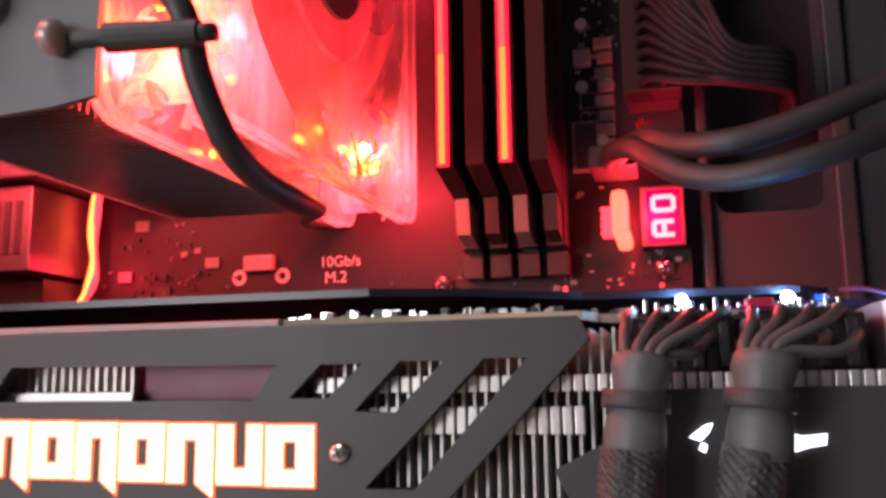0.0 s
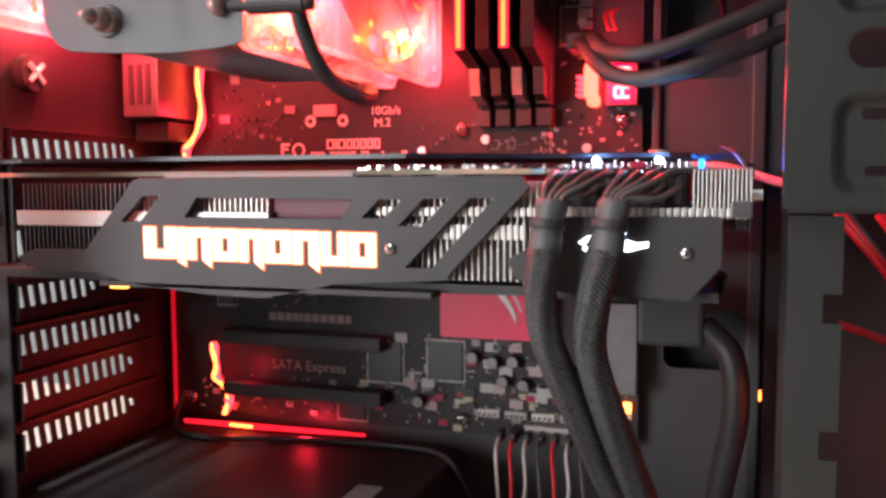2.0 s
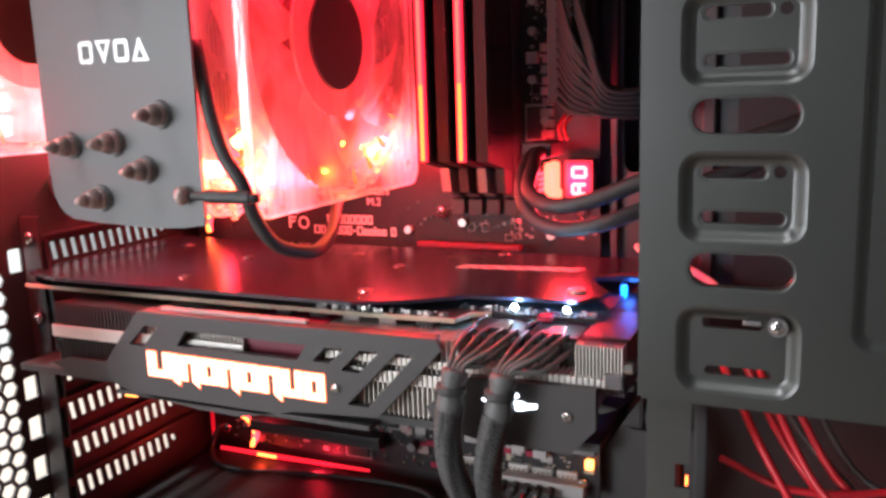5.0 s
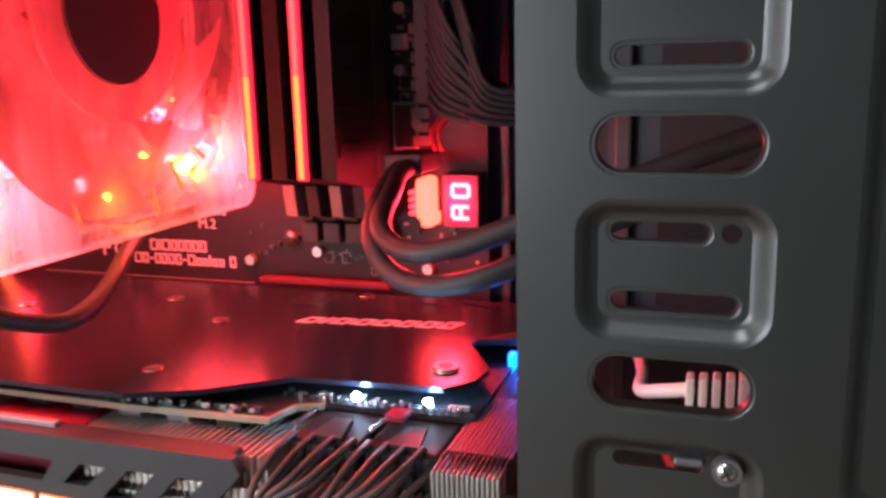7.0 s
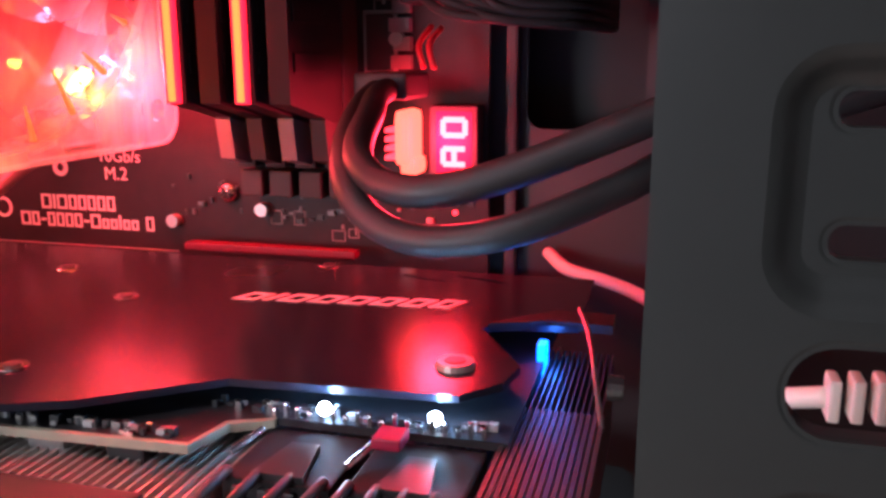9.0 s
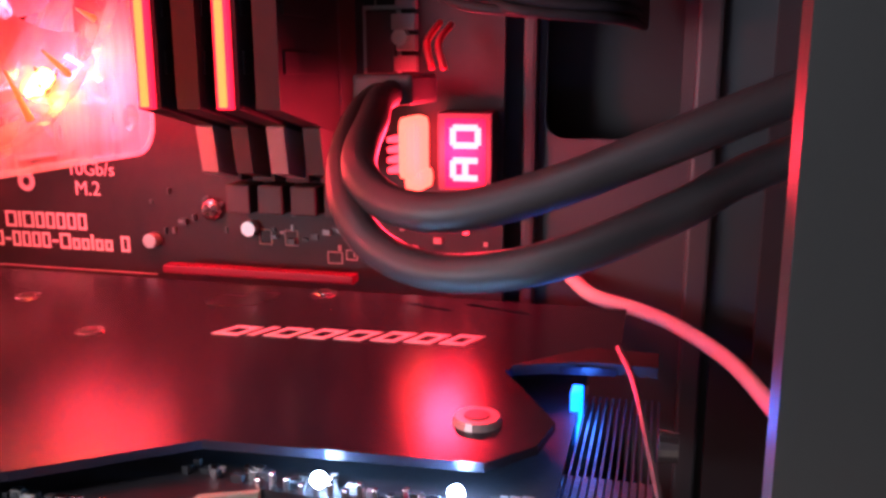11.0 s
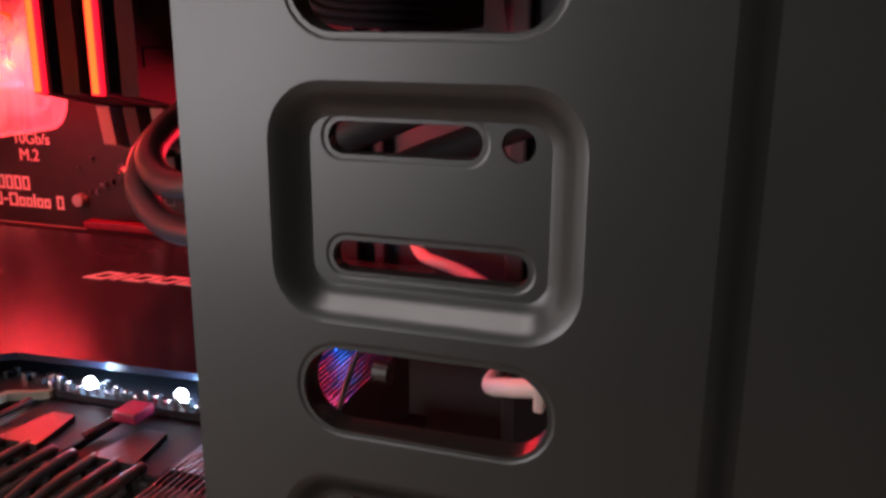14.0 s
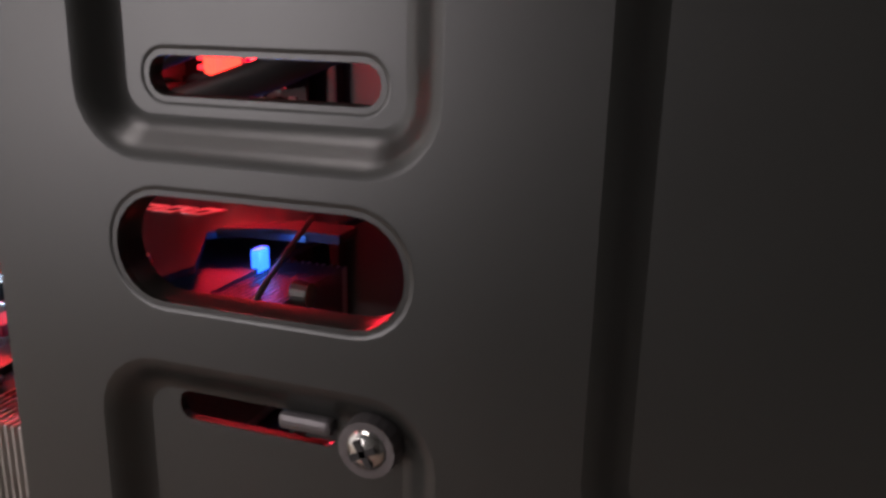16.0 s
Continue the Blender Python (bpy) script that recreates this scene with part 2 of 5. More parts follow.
def sheet(outer, holes, plane, d0, d1, bm=None):
    """A flat plate of any outline with holes through it, from d0 to d1 across its plane."""
    bm = bm or bmesh.new()
    es = []
    for loop in (outer, *holes):
        vs = [bm.verts.new(plane(u, v, d0)) for u, v in loop]
        es += [bm.edges.new((vs[i], vs[(i + 1) % len(vs)])) for i in range(len(vs))]
    fs = [f for f in bmesh.ops.triangle_fill(bm, use_beauty=True, use_dissolve=False, edges=es)["geom"] if isinstance(f, bmesh.types.BMFace)]
    ex = bmesh.ops.extrude_face_region(bm, geom=fs)
    shift = Vector(plane(0, 0, d1)) - Vector(plane(0, 0, d0))
    bmesh.ops.translate(bm, vec=shift, verts=[v for v in ex["geom"] if isinstance(v, bmesh.types.BMVert)])
    return bm


def rrect(x0, x1, z0, z1, r, n=5):
    pts = []
    for cx, cz, a in ((x1 - r, z1 - r, 0), (x0 + r, z1 - r, 90), (x0 + r, z0 + r, 180), (x1 - r, z0 + r, 270)):
        for i in range(n + 1):
            t = radians(a + 90 * i / n)
            pts.append((cx + r * math.cos(t), cz + r * math.sin(t)))
    return pts


def circle(cx, cz, r, n=16):
    return [(cx + r * math.cos(2 * math.pi * i / n), cz + r * math.sin(2 * math.pi * i / n)) for i in range(n)]


def cyl(p0, p1, r0, r1=None, seg=14, bm=None):
    bm = bm or bmesh.new()
    p0, p1 = Vector(p0), Vector(p1)
    d = p1 - p0
    m = Matrix.Translation((p0 + p1) / 2) @ d.to_track_quat("Z", "Y").to_matrix().to_4x4()
    bmesh.ops.create_cone(bm, cap_ends=True, segments=seg, radius1=r0, radius2=r0 if r1 is None else r1, depth=d.length, matrix=m)
    return bm


def spline(pts, sub=6):
    pts = [Vector(p) for p in pts]
    ext = [2 * pts[0] - pts[1], *pts, 2 * pts[-1] - pts[-2]]
    out = []
    for i in range(len(pts) - 1):
        a, b, c, d = ext[i:i + 4]
        for k in range(sub):
            t = k / sub
            out.append(0.5 * (2 * b + (c - a) * t + (2 * a - 5 * b + 4 * c - d) * t * t + (3 * b - a - 3 * c + d) * t ** 3))
    return [*out, pts[-1]]


def tube(pts, r, seg=8, sub=6, bm=None):
    """A round cable along a smooth line; r may be a list, one radius a point of the line."""
    bm = bm or bmesh.new()
    line = spline(pts, sub)
    up = Vector((0.3, 0.2, 0.93))
    rings = []
    for i, p in enumerate(line):
        t = (line[min(i + 1, len(line) - 1)] - line[max(i - 1, 0)]).normalized()
        a = t.cross(up).normalized()
        up = a.cross(t).normalized()
        rr = r(i / (len(line) - 1)) if callable(r) else r
        rings.append([bm.verts.new(p + rr * (math.cos(2 * math.pi * k / seg) * a + math.sin(2 * math.pi * k / seg) * up)) for k in range(seg)])
    for a, b in zip(rings, rings[1:]):
        for k in range(seg):
            bm.faces.new((a[k], a[(k + 1) % seg], b[(k + 1) % seg], b[k]))
    bm.faces.new(rings[0])
    bm.faces.new(rings[-1])
    return bm


def text_mesh(words, size):
    cu = bpy.data.curves.new("printed_letter", "FONT")
    cu.body, cu.size, cu.extrude = words, size, 0.00008
    tmp = bpy.data.objects.new("printed_letter", cu)
    scene.collection.objects.link(tmp)
    me = bpy.data.meshes.new_from_object(tmp.evaluated_get(bpy.context.evaluated_depsgraph_get()))
    bpy.data.objects.remove(tmp)
    return me


def letters(words, size, m, material, parent):
    """Printed words, one small mesh for each letter."""
    for i, ch in enumerate(words):
        if ch == " ":
            continue
        end = max(v.co.x for v in text_mesh(words[:i + 1], size).vertices)
        me = text_mesh(ch, size)
        shift = end - max(v.co.x for v in me.vertices)
        me.transform(m @ Matrix.Translation((shift, 0, 0)))
        me.materials.clear()
        me.materials.append(material)
        ob = new("printed_letter", me)
        ob.parent = parent


def screw(name, x, y, z, r, parent, label="nickel cross-head screw", axis=(0, -1, 0), m=None):
    """A domed screw head with a cross slot."""
    ax = Vector(axis)
    bm = bmesh.new()
    bmesh.ops.create_uvsphere(bm, u_segments=14, v_segments=8, radius=r, matrix=Matrix.Diagonal((1, 1, 0.55, 1)))
    bmesh.ops.transform(bm, matrix=Matrix.Translation((x, y, z)) @ ax.to_track_quat("Z", "Y").to_matrix().to_4x4(), verts=bm.verts)
    ob = smooth(part(name, bm, m or CHROME, parent, label))
    bm = bmesh.new()
    rot = ax.to_track_quat("Z", "Y").to_matrix().to_4x4() @ pose(0, 0, 0, 0, 0, 30)
    for w, h in ((r * 1.2, r * 0.28), (r * 0.28, r * 1.2)):
        bmesh.ops.create_cube(bm, size=1, matrix=Matrix.Translation(Vector((x, y, z)) + ax * r * 0.5) @ rot @ Matrix.Diagonal((w, h, r * 0.2, 1)))
    part("cross_slot", bm, PLASTIC, ob)
    return ob


# ---- setting: room, desk and case shell ----
part("wall_room_rear", box(-1.52, -1.5, -1.7, 1.2, -0.75, 1.7), PALEWALL)
# these unseen surfaces are kept dark to shape the steel's reflections
part("wall_room_front", box(1.5, 1.52, -1.7, 1.2, -0.75, 1.7), WALLPAINT)
part("wall_room_back", box(-1.5, 1.5, 1.2, 1.22, -0.75, 1.7), WALLPAINT)
part("wall_room_near", box(-1.5, 1.5, -1.72, -1.7, -0.75, 1.7), WALLPAINT)
part("ceiling", box(-1.52, 1.52, -1.72, 1.22, 1.7, 1.72), WALLPAINT)
part("floor", box(-1.52, 1.52, -1.72, 1.22, -0.77, -0.75), DESK)
for n in ("wall_room_rear", "wall_room_front", "wall_room_back", "wall_room_near", "ceiling", "floor"):
    tagged(bpy.data.objects[n], "plain room surface around the open computer", "room", "", "structure")
desk = thing("desk", "dark wooden desk under the open computer case", "desk")
part("desktop", box(-0.9, 0.9, -0.35, 0.75, -0.045, -0.014, 0.003), DESK, desk)
for sx in (-0.86, 0.82):
    for sy in (-0.31, 0.67):
        part("leg", box(sx, sx + 0.04, sy, sy + 0.04, -0.75, -0.045), DESK, desk)

case = thing("computer_case", "black steel computer case standing open on one side", "computer case")
# motherboard tray with its cable cut-outs
tray_holes = [rrect(0.026, 0.060, 0.283, 0.372, 0.005), rrect(0.027, 0.062, 0.150, 0.178, 0.005), rrect(-0.15, -0.06, 0.33, 0.40, 0.006)]
part("motherboard_tray", sheet([(-0.241, 0.0), (0.26, 0.0), (0.26, 0.45), (-0.241, 0.45)], tray_holes, XZ, 0.305, 0.3065), TRAY, case)
part("tray_rib", box(0.063, 0.069, 0.300, 0.305, 0.01, 0.44, 0.001), TRAY, case)
part("tray_rib", box(0.0205, 0.024, 0.300, 0.305, 0.185, 0.44, 0.001), TRAY, case)
part("side_panel", box(-0.243, 0.262, 0.331, 0.3325, -0.002, 0.452), BLACK_STEEL, case)
part("bottom_panel", box(-0.243, 0.262, 0.082, 0.331, -0.002, 0.0, 0), BLACK_STEEL, case)
part("top_panel", box(-0.243, 0.262, 0.082, 0.331, 0.45, 0.452, 0), BLACK_STEEL, case)
part("front_panel", box(0.26, 0.262, 0.082, 0.331, 0.0, 0.45), BLACK_STEEL, case)
for sx in (-0.22, 0.22):
    for sy in (0.10, 0.30):
        part("case_foot", cyl((sx, sy, -0.014), (sx, sy, -0.002), 0.014, 0.016), RUBBER, case)
# rear wall: fan opening, slot openings, honeycomb vent
hexes = []
for i in range(9):
    for j in range(16):
        cy, cz = 0.098 + 0.0078 * i, 0.108 + 0.0090 * j + (0.0045 if i % 2 else 0)
        if cy < 0.162:
            hexes.append([(cy + 0.0042 * math.cos(radians(60 * k)), cz + 0.0042 * math.sin(radians(60 * k))) for k in range(6)])
slots_z = [0.252, 0.2305, 0.209, 0.1875, 0.1665, 0.1452, 0.1235]
rear_holes = [circle(0.176, 0.363, 0.053, 28)] + hexes + [rrect(0.186, 0.282, z - 0.0075, z + 0.0075, 0.001, 2) for z in slots_z]
rear_holes += [rrect(0.1680, 0.1755, z - 0.0070, z + 0.0045, 0.001, 2) for z in slots_z[:1] + slots_z[3:]]
part("rear_panel", sheet([(0.082, 0.0), (0.331, 0.0), (0.331, 0.45), (0.082, 0.45)], rear_holes, YZ, -0.2415, -0.2400), BLACK_STEEL, case)
part("slot_flange", box(-0.240, -0.228, 0.1765, 0.1785, 0.104, 0.272, 0.0006), BLACK_STEEL, case)
part("rear_lip", box(-0.240, -0.200, 0.082, 0.0835, 0.0, 0.45), BLACK_STEEL, case)
# fan grille: wire rings across the rear fan opening
gb = bmesh.new()
for r in (0.02, 0.031, 0.042):
    tube([(-0.2405, 0.176 + r * math.cos(2 * math.pi * k / 24), 0.363 + r * math.sin(2 * math.pi * k / 24)) for k in range(25)], 0.0009, 6, 2, gb)
for k in range(4):
    a = radians(45 + 90 * k)
    cyl((-0.2405, 0.176 + 0.012 * math.cos(a), 0.363 + 0.012 * math.sin(a)), (-0.2405, 0.176 + 0.055 * math.cos(a), 0.363 + 0.055 * math.sin(a)), 0.0009, bm=gb)
part("fan_grille", gb, BLACK_STEEL, case)


# slotted expansion covers
def slot_cover(z, n):
    t = thing("slot_cover", "black steel expansion slot cover with slanted vents", "slot cover", "slot covers in the rear panel")
    holes = []
    for k in range(n):
        u = 0.1935 + 0.0064 * k
        h = 0.0046 if k < n - 1 else 0.002
        holes.append([(u - 0.0006, z - h), (u + 0.0024, z - h), (u + 0.0010, z + h), (u - 0.0020, z + h)])
    part("cover", sheet([(0.183, z - 0.0093), (0.285, z - 0.0093), (0.285, z + 0.0093), (0.183, z + 0.0093)], holes, YZ, -0.2395, -0.2387), BLACK_STEEL, t)
    part("rim", box(-0.2387, -0.2372, 0.185, 0.283, z + 0.0078, z + 0.0092, 0.0004), STEEL, t)
    part("tab", sheet([(-0.2395, z - 0.008), (-0.226, z - 0.008), (-0.226, z + 0.008), (-0.2395, z + 0.008)], [rrect(-0.2355, -0.2295, z - 0.005, z + 0.004, 0.001, 2)], XZ, 0.1795, 0.1803), STEEL, t, "bent steel screw tab")
    return t


for z, n in ((0.252, 13), (0.1875, 8), (0.1665, 13), (0.1452, 12), (0.1235, 12)):
    slot_cover(z, n)
for zz in (0.262, 0.243, 0.222):
    screw("slot_screw", -0.2325, 0.1745, zz, 0.0030, case)

# ---- drive cage ----
cage = thing("drive_cage", "dark grey painted steel drive cage with pressed panels and slots", "drive cage")
Y0 = 0.143


def pressed(x0, x1, z0, z1, r, rim, depth, holes):
    """One pressed-in panel: a sloping rim that leads to a sunk plate with its own slots."""
    outer, inner = rrect(x0, x1, z0, z1, r, 6), rrect(x0 + rim, x1 - rim, z0 + rim, z1 - rim, max(r - rim, 0.001), 6)
    bm = bmesh.new()
    loops = []
    steps = 5
    for k in range(steps + 1):
        f = k / steps
        e = 0.5 - 0.5 * math.cos(math.pi * f)
        loops.append([bm.verts.new((a + (c - a) * f, Y0 + depth * e, b + (d - b) * f)) for (a, b), (c, d) in zip(outer, inner)])
    for a, b in zip(loops, loops[1:]):
        for i in range(len(a)):
            bm.faces.new((a[i], a[(i + 1) % len(a)], b[(i + 1) % len(a)], b[i]))
    smooth(part("pressed_rim", bm, STEEL, cage))
    part("sunk_panel", sheet(inner, holes, XZ, Y0 + depth, Y0 + depth + 0.001), STEEL, cage)
    return outer


face_holes = []
for k, zc in enumerate((0.2465, 0.2921, 0.3367, 0.3812)):
    if k == 0:
        hs = [rrect(0.084, 0.101, zc + 0.0060, zc + 0.0090, 0.0012, 3), rrect(0.085, 0.104, zc - 0.0085, zc - 0.0058, 0.0012, 3)]
    else:
        hs = [rrect(0.0828, 0.1003, zc + 0.0050, zc + 0.0086, 0.0017, 4), circle(0.1041, zc + 0.0068, 0.0018), rrect(0.0830, 0.1055, zc - 0.0082, zc - 0.0046, 0.0017, 4)]
    face_holes.append(pressed(0.0766, 0.1116, zc - 0.0138, zc + 0.0130, 0.0066, 0.0040, 0.0024, hs))
for zc in (0.2704, 0.3149, 0.3593, 0.404):
    face_holes.append(rrect(0.0800, 0.1086, zc - 0.0050, zc + 0.0050, 0.0049, 6))
face_holes.append(pressed(0.1240, 0.25, 0.2490, 0.44, 0.006, 0.0036, 0.0018, []))
part("cage_face", sheet([(0.0665, 0.2295), (0.26, 0.2295), (0.26, 0.45), (0.0665, 0.45)], face_holes, XZ, Y0, Y0 + 0.0011), STEEL, cage)
part("cage_flange", box(0.0655, 0.0665, Y0, Y0 + 0.005, 0.2295, 0.45), STEEL, cage)
part("cage_flange", box(0.0665, 0.26, Y0 + 0.0011, Y0 + 0.022, 0.2283, 0.2295), STEEL, cage)


def rolled_lip(x0, x1, z0, z1, r, y, depth, name="rolled_lip"):
    """The rounded edge of a punched slot, turned inwards."""
    bm = bmesh.new()
    loops = []
    for grow, dy in ((0.0009, -0.00005), (0.0005, 0.0000), (0.0001, 0.0004), (-0.0001, 0.0010), (-0.0001, depth)):
        loops.append([bm.verts.new((u, y + dy, v)) for u, v in rrect(x0 - grow, x1 + grow, z0 - grow, z1 + grow, r + grow, 6)])
    for a, b in zip(loops, loops[1:]):
        for i in range(len(a)):
            bm.faces.new((a[i], a[(i + 1) % len(a)], b[(i + 1) % len(a)], b[i]))
    smooth(part(name, bm, STEEL, cage))


for zc in (0.2704, 0.3149, 0.3593, 0.404):
    rolled_lip(0.0800, 0.1086, zc - 0.0050, zc + 0.0050, 0.0049, Y0, 0.0034)
for zc in (0.2921, 0.3367, 0.3812):
    rolled_lip(0.0828, 0.1003, zc + 0.0050, zc + 0.0086, 0.0017, Y0 + 0.0024, 0.0018)
    rolled_lip(0.0830, 0.1055, zc - 0.0082, zc - 0.0046, 0.0017, Y0 + 0.0024, 0.0018)
part("cage_post", sheet([(0.0675, 0.0), (0.0812, 0.0), (0.0812, 0.161), (0.0765, 0.161), (0.0765, 0.169), (0.0812, 0.169), (0.0812, 0.1985), (0.0765, 0.1985), (0.0765, 0.2065), (0.0812, 0.2065), (0.0812, 0.2275), (0.0675, 0.2275)], [], XZ, 0.148, 0.1492), STEEL, cage)
part("cage_side", sheet([(0.1492, 0.0), (0.175, 0.0), (0.175, 0.2275), (0.1492, 0.2275)], [], YZ, 0.0675, 0.0685), BLACK_STEEL, cage)
# black sheet added to darken the bay behind the cage
part("dark_backing", sheet([(0.070, 0.0), (0.26, 0.0), (0.26, 0.45), (0.080, 0.45), (0.080, 0.23), (0.070, 0.23)], [], XZ, 0.289, 0.2905), MEMBLACK, cage)
screw("cage_screw", 0.1052, 0.1432, 0.2545, 0.0022, cage, "nickel pan-head screw")
part("screw_washer", cyl((0.1052, 0.1446, 0.2545), (0.1052, 0.1427, 0.2545), 0.0029, 0.0027, 20), DULLMETAL, cage)
part("sliding_nut", box(0.0955, 0.1010, 0.1442, 0.1458, 0.2540, 0.2556, 0.0006), DULLMETAL, cage, "dull metal sliding nut")

# drive in the cage and its strain-relieved cable
drive = thing("hard_drive", "grey metal hard drive mounted inside the drive cage", "hard drive")
part("body", box(0.116, 0.25, 0.150, 0.25, 0.300, 0.325, 0.001), GREYPLASTIC, drive)
pink = thing("pink_cable", "pinkish white cable with a ribbed strain relief", "cable")
smooth(part("cord", tube([(0.034, 0.3000, 0.2470), (0.041, 0.2900, 0.2448), (0.052, 0.2870, 0.2428), (0.062, 0.2830, 0.2402), (0.0735, 0.2720, 0.2362), (0.0800, 0.2450, 0.2360), (0.0820, 0.2180, 0.2400), (0.0880, 0.2080, 0.2440), (0.0960, 0.2020, 0.2475)], 0.0019, 10), PINKWIRE, pink))
for k in range(4):
    part("strain_rib", box(0.0950 + 0.0032 * k, 0.0970 + 0.0032 * k, 0.1985 - 0.002 * k, 0.2045 - 0.002 * k, 0.2440 + 0.001 * k, 0.2515 + 0.001 * k, 0.0006), PINKWIRE, pink)
part("plug", box(0.1075, 0.114, 0.190, 0.199, 0.2470, 0.2560, 0.001), PINKWIRE, pink)
rivet = thing("plastic_rivet", "black round rivet with a white cross", "rivet")
part("disc", cyl((-0.2400, 0.2040, 0.2850), (-0.2350, 0.2040, 0.2850), 0.0085, 0.0080, 20), PLASTIC, rivet)
for a in (45, 135):
    dy, dz = 0.0055 * math.cos(radians(a)), 0.0055 * math.sin(radians(a))
    part("cross", cyl((-0.2348, 0.2040 - dy, 0.2850 - dz), (-0.2348, 0.2040 + dy, 0.2850 + dz), 0.0012, 0.0012, 8), PRINT, rivet, "white cross")

# ---- motherboard ----
MB = 0.296
mobo = thing("motherboard", "black gaming motherboard with white print and red parts", "motherboard")
part("board", box(-0.233, 0.0165, MB, MB + 0.0018, 0.113, 0.418), BOARD, mobo)
for x, z in ((-0.068, 0.262), (0.008, 0.2645), (-0.068, 0.12), (0.008, 0.12), (-0.223, 0.262), (-0.223, 0.12)):
    screw("board_screw", x, MB - 0.0012, z, 0.0034, mobo)
for z in (0.197, 0.1560, 0.1285):
    part("expansion_slot", box(-0.198, -0.108, MB - 0.0105, MB, z - 0.0036, z + 0.0036, 0.0006), PLASTIC, mobo, "black plastic expansion slot")
    part("slot_channel", box(-0.196, -0.110, MB - 0.0108, MB - 0.010, z - 0.0008, z + 0.0008), CHIP, mobo)
part("graphics_slot", box(-0.0785, -0.0215, MB - 0.0115, MB - 0.0070, 0.2450, 0.2474, 0.0004), SLOTRED, mobo, "red plastic slot edge")
# chipset heatsink with a pale curved stripe
hs = part("chipset_heatsink", sheet(rrect(-0.0765, -0.0235, 0.1625, 0.1935, 0.001, 2), [], XZ, MB - 0.010, MB - 0.001), REDPAINT, mobo, "red painted chipset heatsink")
arc = [(-0.062 + 0.024 * math.sin(radians(a)), 0.1955 - 0.020 * (1 - math.cos(radians(a)))  - 0.010 * math.sin(radians(a))) for a in range(0, 75, 8)]
for w, o in ((0.0021, 0.0), (0.0010, 0.0042)):
    part("stripe", sheet([(x + o * 0.6, z + w + o) for x, z in arc] + [(x + o * 0.6, z - w + o) for x, z in reversed(arc)], [], XZ, MB - 0.0105, MB - 0.0099), PRINT, hs)
# chips, chokes and capacitors
rng = random.Random(7)
chips = [(-0.118, -0.100, 0.136, 0.156), (-0.086, -0.068, 0.139, 0.158), (-0.205, -0.19, 0.225, 0.238), (-0.135, -0.12, 0.115, 0.128), (-0.020, -0.012, 0.300, 0.316), (-0.205, -0.195, 0.172, 0.182)]
for a, b, c, d in chips:
    part("chip", box(a, b, MB - 0.0016, MB, c, d, 0.0003), CHIP, mobo)
    part("chip_base", sheet([(a - 0.0012, c - 0.0012), (b + 0.0012, c - 0.0012), (b + 0.0012, d + 0.0012), (a - 0.0012, d + 0.0012)], [], XZ, MB - 0.0003, MB - 0.0001), GREYPLASTIC, mobo)
caps = [(-0.062, 0.152), (-0.052, 0.150), (-0.042, 0.151), (-0.047, 0.141), (-0.037, 0.140), (-0.027, 0.152), (-0.0165, 0.3665), (-0.0165, 0.352), (0.0005, 0.3405), (-0.017, 0.329), (-0.008, 0.329), (-0.0105, 0.309), (-0.088, 0.252), (-0.090, 0.128), (-0.056, 0.257), (-0.008, 0.252)]
for x, z in caps:
    r = 0.0030 if z < 0.2 else 0.0022
    c = part("capacitor", cyl((x, MB, z), (x, MB - 0.006 if z < 0.2 else MB - 0.003, z), r, r * 0.97, 14), CAPTOP if z > 0.2 else PLASTIC, mobo)
    if z < 0.2:
        part("capacitor_top", cyl((x, MB - 0.006, z), (x, MB - 0.0062, z), r * 0.85), DULLMETAL, c)
for x, z, w, h in ((-0.0165, 0.3665 - 0.027, 0.006, 0.006), (0.002, 0.346, 0.0065, 0.006), (-0.0165, 0.3665 + 0.012, 0.006, 0.006), (0.0025, 0.366, 0.006, 0.006)):
    part("choke", box(x - w / 2, x + w / 2, MB - 0.004, MB, z - h / 2, z + h / 2, 0.0006), GREYPLASTIC, mobo, "grey square choke")


def small_parts(name, n, x0, x1, z0, z1, mats, big=0.0022):
    """Tiny surface-mounted parts strewn over a stretch of the board, one mesh for each colour."""
    for m in mats:
        bm = bmesh.new()
        for _ in range(n):
            x, z = rng.uniform(x0, x1), rng.uniform(z0, z1)
            w, h = rng.choice(((0.0016, 0.0008), (0.0008, 0.0016), (big, big * 0.7), (0.001, 0.001)))
            box(x - w / 2, x + w / 2, MB - rng.uniform(0.0004, 0.0016), MB, z - h / 2, z + h / 2, 0, bm)
        ob = part(name, bm, m, mobo)
        ob["kind"] = "stuff"


small_parts("surface_part", 60, -0.125, 0.012, 0.115, 0.162, (DULLMETAL, CHIP, GOLD, REDPLASTIC), 0.0045)
small_parts("surface_part", 34, -0.115, 0.0, 0.125, 0.162, (GREYPLASTIC, DIMPRINT, PLASTIC), 0.0065)
small_parts("surface_part", 22, -0.205, -0.12, 0.172, 0.19, (DIMPRINT, PLASTIC), 0.005)
small_parts("surface_part", 26, -0.22, -0.12, 0.115, 0.134, (GREYPLASTIC, CHIP, DIMPRINT), 0.004)
small_parts("surface_part", 16, -0.03, 0.015, 0.25, 0.272, (GREYPLASTIC, CHIP, DIMPRINT))
for k in range(9):
    zz = 0.3005 + 0.0052 * k
    part("edge_connector", box(-0.0125 + 0.001 * (k % 2), -0.0062, MB - 0.002 - 0.0008 * (k % 3), MB, zz, zz + 0.0040, 0.0003), GREYPLASTIC if k % 3 else DIMPRINT, mobo)
